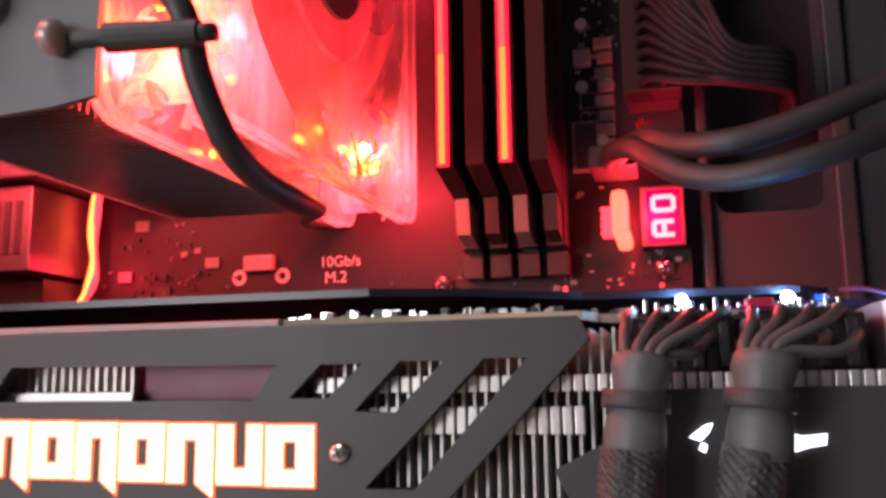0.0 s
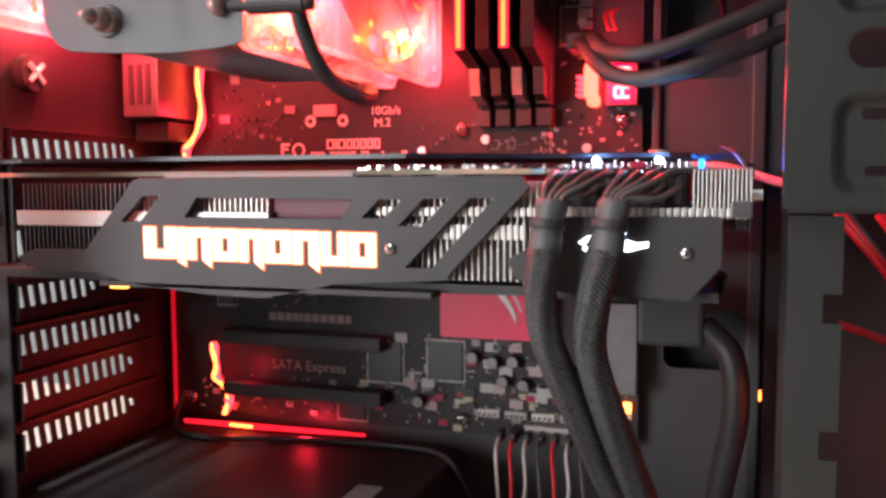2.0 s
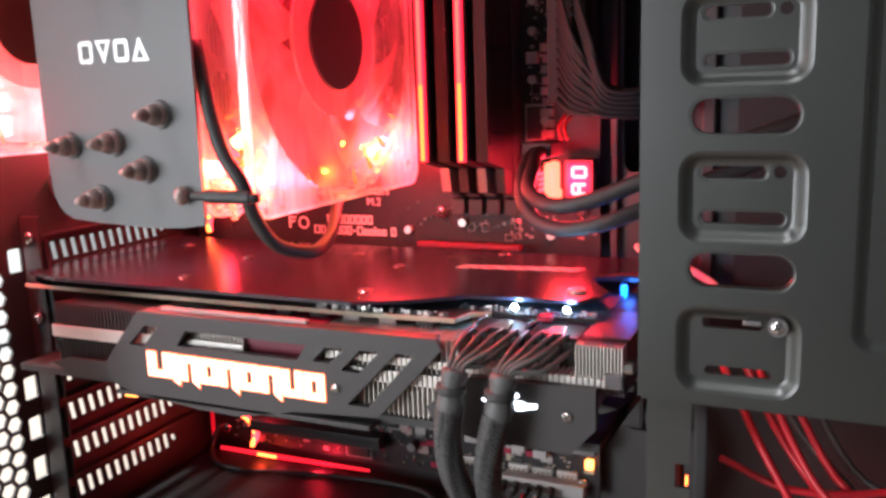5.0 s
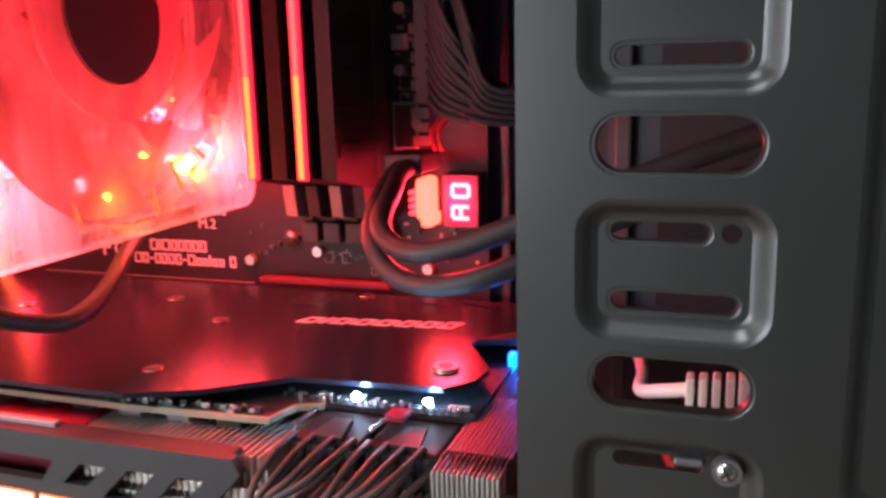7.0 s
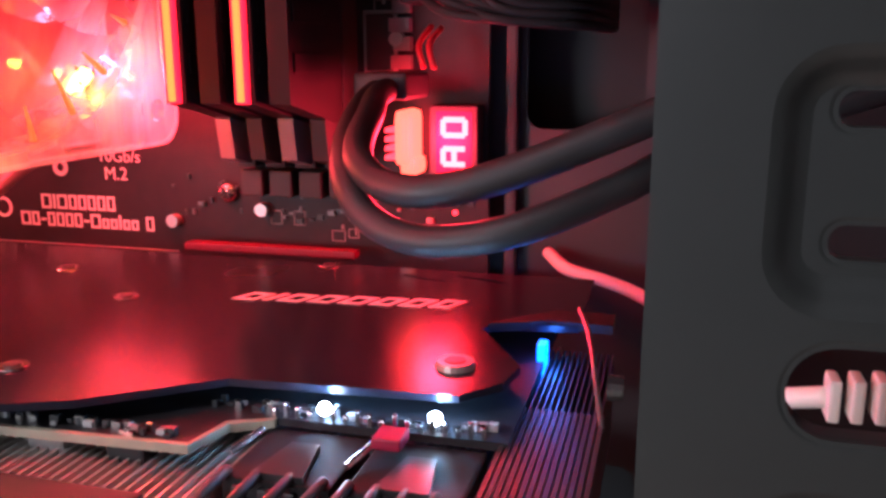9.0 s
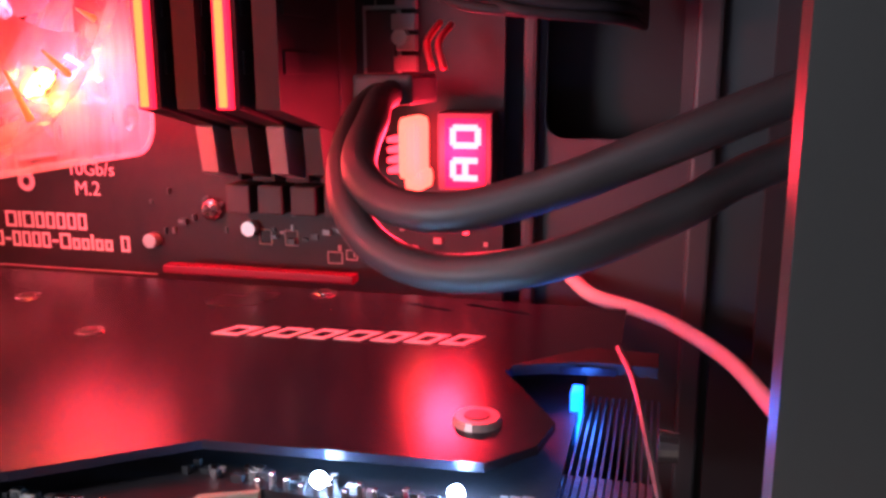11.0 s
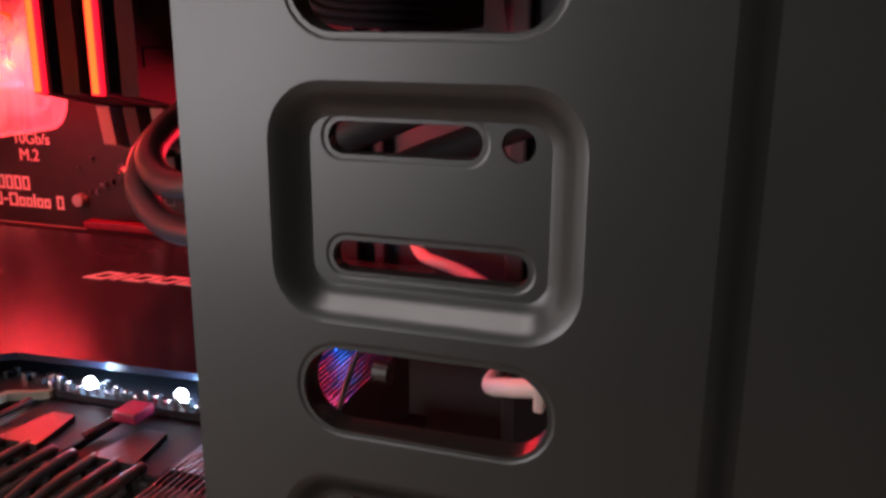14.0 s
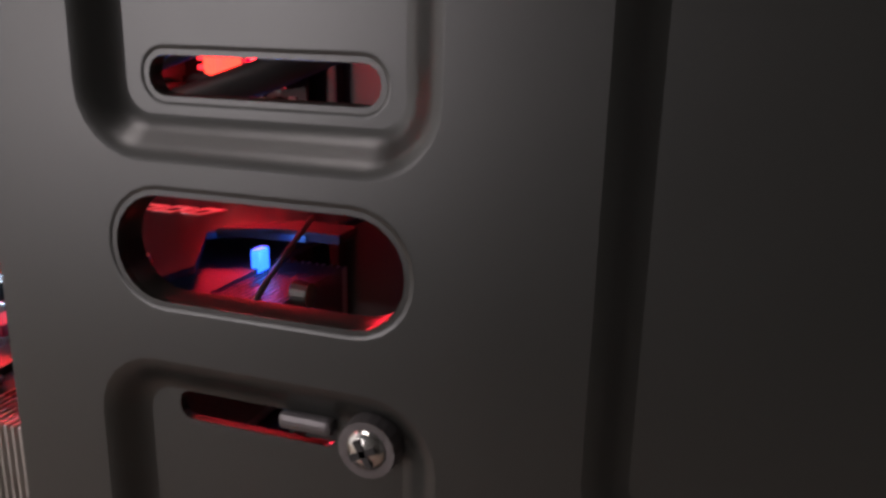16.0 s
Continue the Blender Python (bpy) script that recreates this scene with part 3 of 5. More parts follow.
small_parts("surface_part", 26, -0.020, -0.004, 0.29, 0.40, (GREYPLASTIC, DIMPRINT))
small_parts("surface_part", 16, -0.09, -0.02, 0.252, 0.268, (DULLMETAL, CHIP))
small_parts("surface_part", 14, -0.20, -0.158, 0.260, 0.292, (DULLMETAL, PLASTIC), 0.006)
small_parts("surface_part", 14, -0.21, -0.15, 0.250, 0.28, (DULLMETAL, CHIP), 0.003)
small_parts("surface_part", 12, -0.04, 0.012, 0.120, 0.20, (GREYPLASTIC, CHIP, GOLD), 0.004)
# printed marks: thin white outlines, readable words and bars for names
flat = Matrix.Rotation(radians(90), 4, "X")
letters("M.2", 0.0060, Matrix.Translation((-0.1140, MB - 0.0002, 0.2645)) @ flat, PRINT, mobo)
letters("10Gb/s", 0.0056, Matrix.Translation((-0.1160, MB - 0.0002, 0.2705)) @ flat, PRINT, mobo)
letters("SATA Express", 0.0074, Matrix.Translation((-0.174, MB - 0.0002, 0.1385)) @ flat, DIMPRINT, mobo)


def bars(name, x, z, widths, h, gap, plane_y, material, parent, slant=0.0):
    """A row of plain bars where a name is printed."""
    for w in widths:
        part(name, sheet([(x, z), (x + w, z), (x + w + slant, z + h), (x + slant, z + h)], [], XZ, plane_y, plane_y + 0.00015), material, parent)
        x += w + gap


bars("printed_bar", -0.175, 0.1645, (0.004, 0.004, 0.004, 0.003, 0.002, 0.004, 0.004, 0.004, 0.004, 0.004, 0.003), 0.0042, 0.0007, MB - 0.0002, DIMPRINT, mobo)


def glyph_row(x, z, kinds, h, parent):
    """A row of plain hollow and solid blocks in the rhythm of a printed name."""
    for k in kinds:
        w = h * {"n": 0.62, "w": 0.80, "i": 0.20, "s": 0.55, "-": 0.45, " ": 0.35}[k]
        if k != " ":
            z0, z1 = (z + h * 0.38, z + h * 0.55) if k == "-" else (z, z + (h * 0.72 if k == "s" else h))
            e = h * 0.17
            hole = [[(x + e, z0 + e), (x + w - e, z0 + e), (x + w - e, z1 - e), (x + e, z1 - e)]] if k in "nws" else []
            part("printed_bar", sheet([(x, z0), (x + w, z0), (x + w, z1), (x, z1)], hole, XZ, MB - 0.0002, MB - 0.00005), PRINT, parent)
        x += w + h * 0.13


glyph_row(-0.1400, 0.2537, "wiwnnnnn", 0.0050, mobo)
glyph_row(-0.1490, 0.2476, "wn-nnnn-wssiss n", 0.0048, mobo)
part("printed_ring", sheet(circle(-0.156, 0.2535, 0.0036, 20), [circle(-0.156, 0.2535, 0.0026, 20)], XZ, MB - 0.0002, MB), PRINT, mobo)
part("printed_mark", sheet([(-0.166, 0.2502), (-0.1648, 0.2502), (-0.1648, 0.2535), (-0.162, 0.2535), (-0.162, 0.2547), (-0.1648, 0.2547), (-0.1648, 0.2558), (-0.161, 0.2558), (-0.161, 0.257), (-0.166, 0.257)], [], XZ, MB - 0.0002, MB), PRINT, mobo)
part("printed_line", sheet([(-0.20, 0.2412), (-0.088, 0.2412), (-0.088, 0.2416), (-0.20, 0.2416)], [], XZ, MB - 0.0002, MB), DIMPRINT, mobo)
part("printed_line", sheet([(-0.0255, 0.25), (-0.0250, 0.25), (-0.0250, 0.40), (-0.0255, 0.40)], [], XZ, MB - 0.0002, MB), DIMPRINT, mobo)
for x in (-0.149, -0.131):
    part("printed_ring", sheet(circle(x, 0.268, 0.0030, 16), [circle(x, 0.268, 0.0014, 12)], XZ, MB - 0.0002, MB), PRINT, mobo)
part("audio_shield", box(-0.146, -0.134, MB - 0.003, MB, 0.270, 0.276, 0.0004), GREYPLASTIC, mobo)
for x, z, w, h in ((-0.0150, 0.3105, 0.0058, 0.0056), (-0.0150, 0.3175, 0.0058, 0.0056), (-0.0150, 0.3245, 0.0058, 0.0056), (-0.0150, 0.3040, 0.0040, 0.0040), (-0.052, 0.2545, 0.004, 0.0045), (-0.044, 0.2545, 0.004, 0.0045), (-0.026, 0.2505, 0.0034, 0.003), (-0.026, 0.257, 0.0034, 0.005), (-0.031, 0.2495, 0.0045, 0.0035)):
    part("printed_frame", sheet(rrect(x - w / 2, x + w / 2, z - h / 2, z + h / 2, 0.0002, 1), [rrect(x - w / 2 + 0.0003, x + w / 2 - 0.0003, z - h / 2 + 0.0003, z + h / 2 - 0.0003, 0.0001, 1)], XZ, MB - 0.0002, MB), DIMPRINT, mobo)
# memory slots and their latches
for k in range(4):
    x = -0.0555 + 0.00965 * k
    part("memory_slot", box(x - 0.0033, x + 0.0033, MB - 0.012, MB, 0.272, 0.418, 0.0005), PLASTIC, mobo)
    part("memory_latch", sheet([(MB - 0.022, 0.2755), (MB - 0.0005, 0.2705), (MB - 0.0005, 0.2845), (MB - 0.018, 0.2925), (MB - 0.024, 0.287)], [], YZ, x - 0.0023, x + 0.0023), LATCH if k % 2 == 0 else PLASTIC, mobo)
    part("slot_end", box(x - 0.0036, x + 0.0036, MB - 0.009, MB, 0.2625, 0.2705, 0.0005), PLASTIC, mobo)
# rear connectors block and shroud
part("connector_block", box(-0.238, -0.205, 0.255, MB, 0.303, 0.418, 0.001), PLASTIC, mobo)
part("network_jack", box(-0.236, -0.2155, 0.262, MB, 0.270, 0.302, 0.0006), DULLMETAL, mobo, "bare metal jack housing")
for k in range(3):
    part("jack_tab", box(-0.232 + 0.005 * k, -0.2295 + 0.005 * k, 0.2612, 0.2622, 0.276, 0.296, 0.0003), CHIP, mobo)
part("audio_jack", box(-0.237, -0.217, 0.272, MB, 0.2585, 0.268, 0.0006), PLASTIC, mobo)
part("heatsink_bar", box(-0.200, -0.168, 0.268, MB, 0.30, 0.40, 0.003), DARKFIN, mobo, "dark power stage heatsink")
# two-digit code display
disp = part("code_display", box(0.0010, 0.0150, MB - 0.0085, MB, 0.2705, 0.2905, 0.0005), PLASTIC, mobo, "lit red two-digit code display")


part("filter", box(0.0030, 0.0135, MB - 0.0087, MB - 0.0084, 0.2715, 0.2890), G_FILTER, disp, "red glowing display window")


def seg_digit(cx, cz, w, h, on, t=0.0016):
    """A seven-segment digit that lies on its side, drawn with lit bars."""
    s = {"a": (cx - w / 2, cz, t, h), "d": (cx + w / 2, cz, t, h), "g": (cx, cz, t, h), "b": (cx - w / 4, cz + h / 2, w / 2, t), "c": (cx + w / 4, cz + h / 2, w / 2, t), "f": (cx - w / 4, cz - h / 2, w / 2, t), "e": (cx + w / 4, cz - h / 2, w / 2, t)}
    for k in on:
        x, z, ww, hh = s[k]
        part("segment", box(x - ww / 2, x + ww / 2, MB - 0.0090, MB - 0.0084, z - hh / 2, z + hh / 2, 0.0002), G_DIGIT, disp)


seg_digit(0.0083, 0.2845, 0.0064, 0.0044, "abcdef")
seg_digit(0.0083, 0.2763, 0.0064, 0.0044, "abcefg")
button = part("lit_button", box(-0.0082, -0.0030, MB - 0.014, MB, 0.2735, 0.2895, 0.0024), G_BUTTON, mobo, "red lit push button")
part("button_foot", box(-0.0070, -0.0020, MB - 0.0125, MB, 0.2705, 0.2760, 0.0020), G_BUTTON, button)
for k in range(4):
    part("button_rib", box(-0.0118, -0.0080, MB - 0.0105, MB - 0.0015, 0.2750 + 0.0026 * k, 0.2764 + 0.0026 * k, 0.0003), G_RED, button, "red lit rib")
for x in (-0.026, 0.006):
    part("tiny_light", box(x, x + 0.0012, MB - 0.001, MB, 0.258, 0.2592), G_RED, mobo)
part("amber_light", box(0.0095, 0.0135, MB - 0.004, MB, 0.130, 0.1345, 0.0006), G_AMBER, mobo)
part("amber_light", box(0.0095, 0.012, MB - 0.004, MB, 0.140, 0.146, 0.0006), G_AMBER, mobo)
for k in range(5):
    x = -0.060 + 0.0135 * k
    h = part("pin_header", box(x, x + 0.011, MB - 0.0025, MB, 0.1225, 0.1262, 0.0003), GREYPLASTIC if k % 2 else WHITEWIRE, mobo)
    for j in range(4):
        part("pin", box(x + 0.0012 + 0.0025 * j, x + 0.0018 + 0.0025 * j, MB - 0.008, MB - 0.0025, 0.1240, 0.1246), GOLD, h)
for x, z in ((-0.030, 0.148), (-0.020, 0.146), (-0.010, 0.149), (-0.030, 0.135), (-0.018, 0.133)):
    part("connector_box", box(x, x + 0.0075, MB - 0.006, MB, z, z + 0.0045, 0.0004), GREYPLASTIC, mobo)
# sockets along the board's front edge
part("power_socket", box(-0.0015, 0.0155, MB - 0.013, MB, 0.318, 0.372, 0.0006), PLASTIC, mobo, "black 24-pin power socket")
part("drive_socket", box(0.001, 0.0165, MB - 0.010, MB, 0.19, 0.236, 0.0006), PLASTIC, mobo)
part("drive_socket", box(0.001, 0.0165, MB - 0.010, MB, 0.140, 0.182, 0.0006), DULLMETAL, mobo)
part("drive_socket", box(-0.035, 0.010, MB - 0.008, MB, 0.114, 0.1215, 0.0006), GREYPLASTIC, mobo)

# ---- memory modules ----
for k in range(4):
    x = -0.0555 + 0.00965 * k
    lit = k % 2 == 0
    t = thing("memory_module", "memory module with a glowing red edge bar" if lit else "black finned memory module", "memory", "memory modules on the motherboard")
    part("heat_spreader", sheet([(0.2495, 0.2925), (MB - 0.006, 0.2835), (MB - 0.006, 0.416), (0.2495, 0.416)], [], YZ, x - 0.0028, x + 0.0028), MEMBLACK, t)
    for j in range(9):
        zz = 0.30 + 0.0125 * j
        part("fin", box(x + 0.0028, x + 0.0033, 0.252, 0.272, zz, zz + 0.005, 0.0002), MEMBLACK, t)
    if lit:
        part("light_bar", box(x - 0.0018, x + 0.0018, 0.2480, 0.2495, 0.2925, 0.416, 0.0003), G_BAR, t, "glowing red light bar")
        part("light_core", box(x - 0.0010, x + 0.0008, 0.2474, 0.2482, 0.2930, 0.328, 0.0003), G_BARHOT, t, "glowing orange core of the light bar")
        part("light_core", box(x - 0.0009, x + 0.0007, 0.2474, 0.2482, 0.328, 0.416, 0.0003), G_BARMID, t)


# ---- fans ----
def fan(name, label, x0, x1, cy, cz, half, hub_r, blades, hub_label, face):
    t = thing(name, label, "fan")
    ring = circle(cy, cz, half * 0.955, 40)
    o = rrect(cy - half, cy + half, cz - half, cz + half, half * 0.12, 5)
    ear = [circle(cy + sx * half * 0.86, cz + sz * half * 0.86, half * 0.05, 10) for sx in (-1, 1) for sz in (-1, 1)]
    for a, b in ((x0, x0 + 0.0032), (x1 - 0.0032, x1)):
        f = part("frame", sheet(o, [ring, *ear], YZ, a, b), ACRYL, t, "clear acrylic square frame")
        f.visible_shadow = False
    # barrel between the two square flanges
    bm = bmesh.new()
    rows = []
    for k, (f, rr) in enumerate(((0, 0.985), (0.25, 0.955), (0.75, 0.955), (1, 0.985))):
        rows.append([bm.verts.new((x0 + 0.002 + (x1 - x0 - 0.004) * f, cy + rr * half * math.cos(2 * math.pi * i / 48), cz + rr * half * math.sin(2 * math.pi * i / 48))) for i in range(48)])
    for a, b in zip(rows, rows[1:]):
        for i in range(48):
            bm.faces.new((a[i], a[(i + 1) % 48], b[(i + 1) % 48], b[i]))
    f = smooth(part("barrel", bm, ACRYL, t))
    f.visible_shadow = False
    # corner ribs and posts of the moulded frame
    for sx in (-1, 1):
        for sz in (-1, 1):
            y, z = cy + sx * half * 0.86, cz + sz * half * 0.86
            p = part("corner_post", cyl((x0 + 0.003, y, z), (x1 - 0.003, y, z), half * 0.085, bm=None), ACRYL, t)
            p.visible_shadow = False
            for a in (20, 70):
                dy, dz = -sx * half * 0.22 * math.cos(radians(a)), -sz * half * 0.22 * math.sin(radians(a))
                q = part("corner_rib", cyl((x0 + 0.004, y - dy * 0.2, z - dz * 0.2), (x1 - 0.004, y + dy, z + dz), 0.0012, 0.0008, 6), ACRYL, t)
                q.visible_shadow = False
    xm = (x0 + x1) / 2
    # pale strips along the outer edges of the two flanges, standing for their glints
    for a in (x0 + 0.0002, x0 + 0.0030, x1 - 0.0030, x1 - 0.0002):
        e = part("glint_edge", sheet(rrect(cy - half - 0.0003, cy + half + 0.0003, cz - half - 0.0003, cz + half + 0.0003, half * 0.12, 5), [rrect(cy - half + 0.0009, cy + half - 0.0009, cz - half + 0.0009, cz + half - 0.0009, half * 0.115, 5)], YZ, a - 0.0005, a + 0.0005), EDGE, t)
        e.visible_shadow = False
    # faceted mouldings that fill the corners outside the barrel
    rf = random.Random(5)
    for sx in (-1, 1):
        for sz in (-1, 1):
            bm = bmesh.new()
            for _ in range(34):
                u, v = rf.uniform(0.62, 0.97), rf.uniform(0.62, 0.97)
                if math.hypot(u, v) < 1.0:
                    u, v = u + 0.14, min(0.97, v + 0.14)
                c = Vector((rf.uniform(x0 + 0.003, x1 - 0.003), cy + sx * half * min(u, 0.97), cz + sz * half * v))
                m = Matrix.Translation(c) @ Euler((rf.uniform(0, 3), rf.uniform(0, 3), rf.uniform(0, 3))).to_matrix().to_4x4() @ Matrix.Diagonal((0.0008, rf.uniform(0.002, 0.007), rf.uniform(0.0012, 0.0035), 1))
                bmesh.ops.create_cube(bm, size=1, matrix=m)
            part("corner_moulding", bm, FACET, t, "sparkling clear corner moulding").visible_shadow = False
    h = smooth(part("hub", cyl((x0 + 0.004, cy, cz), (x1 - 0.002, cy, cz), hub_r, hub_r * 0.97, 36), HUB, t, hub_label))
    for p in h.data.polygons:
        p.use_smooth = len(p.vertices) < 6
    # added translucent discs that fill the dark blade gaps with red glow
    part("hub_glow_ring", sheet(circle(cy, cz, hub_r * 1.5, 36), [circle(cy, cz, hub_r * 0.985, 36)], YZ, x1 - 0.0045, x1 - 0.003), BLADE, t).visible_shadow = False
    part("hub_glow_disc", sheet(circle(cy, cz, hub_r * 1.42, 36), [circle(cy, cz, hub_r * 0.95, 36)], YZ, x0 + 0.006, x0 + 0.007), BLADE, t).visible_shadow = False
    for b in range(blades):
        a0 = 2 * math.pi * b / blades + 0.3
        bm = bmesh.new()
        grid = []
        for i in range(9):
            r = hub_r + (half * 0.925 - hub_r) * i / 8
            row = []
            for j in range(6):
                f = j / 5
                a = a0 + 0.55 * (i / 8) ** 1.4 + (0.72 - 0.12 * i / 8) * f
                row.append(bm.verts.new((xm - 0.0065 + 0.013 * f + 0.002 * math.sin(3 * f), cy + r * math.cos(a), cz + r * math.sin(a))))
            grid.append(row)
        for i in range(8):
            for j in range(5):
                bm.faces.new((grid[i][j], grid[i][j + 1], grid[i + 1][j + 1], grid[i + 1][j]))
        ob = smooth(part("blade", bm, BLADE, t))
        ob.visible_shadow = False
    # struts on the face that carries the motor
    for k in range(4):
        a = radians(20 + 90 * k)
        s = part("strut", cyl((face, cy + hub_r * math.cos(a), cz + hub_r * math.sin(a)), (face, cy + half * 0.96 * math.cos(a + 0.35), cz + half * 0.96 * math.sin(a + 0.35)), 0.0016, 0.0013, 8), ACRYL, t)
        s.visible_shadow = False
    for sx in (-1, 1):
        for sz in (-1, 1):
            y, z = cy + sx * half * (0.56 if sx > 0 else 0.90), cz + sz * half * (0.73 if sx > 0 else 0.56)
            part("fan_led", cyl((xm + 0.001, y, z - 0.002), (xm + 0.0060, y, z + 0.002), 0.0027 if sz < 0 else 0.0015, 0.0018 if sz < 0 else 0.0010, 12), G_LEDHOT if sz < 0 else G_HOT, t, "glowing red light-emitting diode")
    # tapered glowing spikes that stand for the LED glints at the lower corners
    rp = random.Random(23)
    for sx in (-1, 1):
        c0 = Vector((xm + 0.004, cy + sx * half * (0.60 if sx > 0 else 0.90), cz - half * (0.76 if sx > 0 else 0.68)))
        for k in range(9):
            a = 2 * math.pi * k / 9 + rp.uniform(-0.25, 0.25)
            d = Vector((rp.uniform(-0.35, 0.2), math.cos(a) * (1.0 if sx > 0 else 0.35), math.sin(a))).normalized()
            r0, r1 = rp.uniform(0.0005, 0.002), rp.uniform(0.0035, 0.0080)
            if sx < 0:
                d.x = rp.uniform(-1.2, 0.4)
                r1 = min(r1, 0.0065)
            part("led_glint", cyl(tuple(c0 + d * r0), tuple(c0 + d * r1), rp.uniform(0.0006, 0.0011), 0.0002, 8), G_GLINT, t, "orange LED glint shaped as a glowing spike")
    # glowing spikes round the lower barrel, shaped as its refracted orange glints
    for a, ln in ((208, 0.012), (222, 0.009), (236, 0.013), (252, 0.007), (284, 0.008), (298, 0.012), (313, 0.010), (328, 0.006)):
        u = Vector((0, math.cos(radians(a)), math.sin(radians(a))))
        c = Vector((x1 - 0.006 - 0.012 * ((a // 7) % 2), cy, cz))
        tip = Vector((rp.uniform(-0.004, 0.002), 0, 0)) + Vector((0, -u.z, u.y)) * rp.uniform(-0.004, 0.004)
        part("led_glint", cyl(tuple(c + u * half * 0.96), tuple(c + u * (half * 0.96 - ln) + tip), 0.0009, 0.0002, 8), G_GLINT, t, "orange refracted glint shaped as a glowing spike")
    return t


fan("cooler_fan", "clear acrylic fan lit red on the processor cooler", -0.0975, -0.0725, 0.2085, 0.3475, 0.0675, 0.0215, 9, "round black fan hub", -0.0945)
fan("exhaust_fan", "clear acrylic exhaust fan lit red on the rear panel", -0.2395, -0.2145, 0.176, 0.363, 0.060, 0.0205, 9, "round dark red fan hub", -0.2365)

# ---- processor cooler ----
cooler = thing("processor_cooler", "tower processor cooler with a grey aluminium top plate", "cooler")
plate_outline = [(-0.0885, 0.2795), (-0.0885, 0.415), (-0.1635, 0.415), (-0.1635, 0.300)] + [(-0.1495 - 0.0135 * math.cos(radians(a)), 0.2930 - 0.0135 * math.sin(radians(a)) * 1.0) for a in (15, 35, 55, 75)] + [(-0.140, 0.2788), (-0.115, 0.2775), (-0.098, 0.2782)]
part("top_plate", sheet(plate_outline, [], XZ, 0.1318, 0.1332), PLATE, cooler, "grey brushed aluminium plate")
for k in range(48):
    fb = bmesh.new()
    y = 0.136 + 0.0024 * k
    sheet([(-0.101, 0.2815), (-0.101, 0.413), (-0.160, 0.413), (-0.160, 0.297), (-0.149, 0.2825)], [], XZ, y, y + 0.0005, fb)
    part("fin", fb, DARKFIN, cooler)
part("cooler_base", box(-0.152, -0.108, 0.262, MB - 0.003, 0.322, 0.366, 0.002), COPPER, cooler)
for x, z in ((-0.150, 0.3085), (-0.128, 0.3095), (-0.1135, 0.2995), (-0.137, 0.2885), (-0.1045, 0.3195), (-0.117, 0.368), (-0.134, 0.372)):
    bm = cyl((x, 0.1318, z), (x, 0.1280, z), 0.0041, 0.0040, 16)
    cyl((x, 0.1280, z), (x, 0.1232, z), 0.0040, 0.0026, 16, bm)
    cyl((x, 0.1232, z), (x, 0.1190, z), 0.0026, 0.0010, 16, bm)
    smooth(part("heat_pipe_tip", bm, COPPER, cooler, "dull copper heat pipe end"))
    part("pipe_collar", cyl((x, 0.1318, z), (x, 0.1304, z), 0.0054, 0.0048, 18), PLATE, cooler)
pin = smooth(part("fan_pin", tube([(-0.094, 0.1310, 0.2902), (-0.082, 0.1325, 0.2900), (-0.066, 0.1340, 0.2895)], 0.0017, 10), RUBBER, cooler, "black rubber fan pin"))
part("pin_collar", cyl((-0.0865, 0.1320, 0.2901), (-0.0690, 0.1338, 0.2896), 0.0028, 0.0024, 14), RUBBER, cooler)
bm = bmesh.new()
bmesh.ops.create_uvsphere(bm, u_segments=14, v_segments=10, radius=0.0034, matrix=Matrix.Translation((-0.0960, 0.1295, 0.2904)) @ Matrix.Diagonal((0.8, 1, 1, 1)))
smooth(part("pin_head", bm, COPPER, cooler))
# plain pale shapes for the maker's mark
def cooler_mark(o, holes=()):
    part("mark_shape", sheet(o, list(holes), XZ, 0.13150, 0.1318), MARK, cooler)


for x in (-0.1410, -0.1236):
    cooler_mark(rrect(x, x + 0.0070, 0.3388, 0.3470, 0.0016, 3), [rrect(x + 0.0016, x + 0.0054, 0.3404, 0.3454, 0.0006, 2)])
cooler_mark([(-0.1326, 0.3470), (-0.1290, 0.3388), (-0.1284, 0.3388), (-0.1250, 0.3470)], [[(-0.1306, 0.3460), (-0.1287, 0.3418), (-0.1270, 0.3460)]])
cooler_mark([(-0.1152, 0.3388), (-0.1116, 0.3470), (-0.1110, 0.3470), (-0.1074, 0.3388)], [[(-0.1132, 0.3398), (-0.1113, 0.3440), (-0.1094, 0.3398)]])
lead = thing("fan_lead", "black sleeved fan lead that sags over the graphics card", "cable")
smooth(part("cord", tube([(-0.092, 0.1385, 0.345), (-0.0860, 0.1360, 0.320), (-0.0800, 0.1345, 0.305), (-0.0735, 0.1352, 0.2945), (-0.0715, 0.138, 0.283), (-0.0690, 0.144, 0.2725), (-0.0670, 0.153, 0.2675), (-0.0640, 0.164, 0.2650), (-0.0665, 0.178, 0.2665), (-0.073, 0.194, 0.2700), (-0.084, 0.215, 0.2740), (-0.096, 0.24, 0.2770), (-0.104, 0.275, 0.283), (-0.106, 0.295, 0.29)], 0.0026, 10), RUBBER, lead))
part("plug", box(-0.110, -0.102, MB - 0.008, MB - 0.001, 0.286, 0.295, 0.0006), PLASTIC, lead)

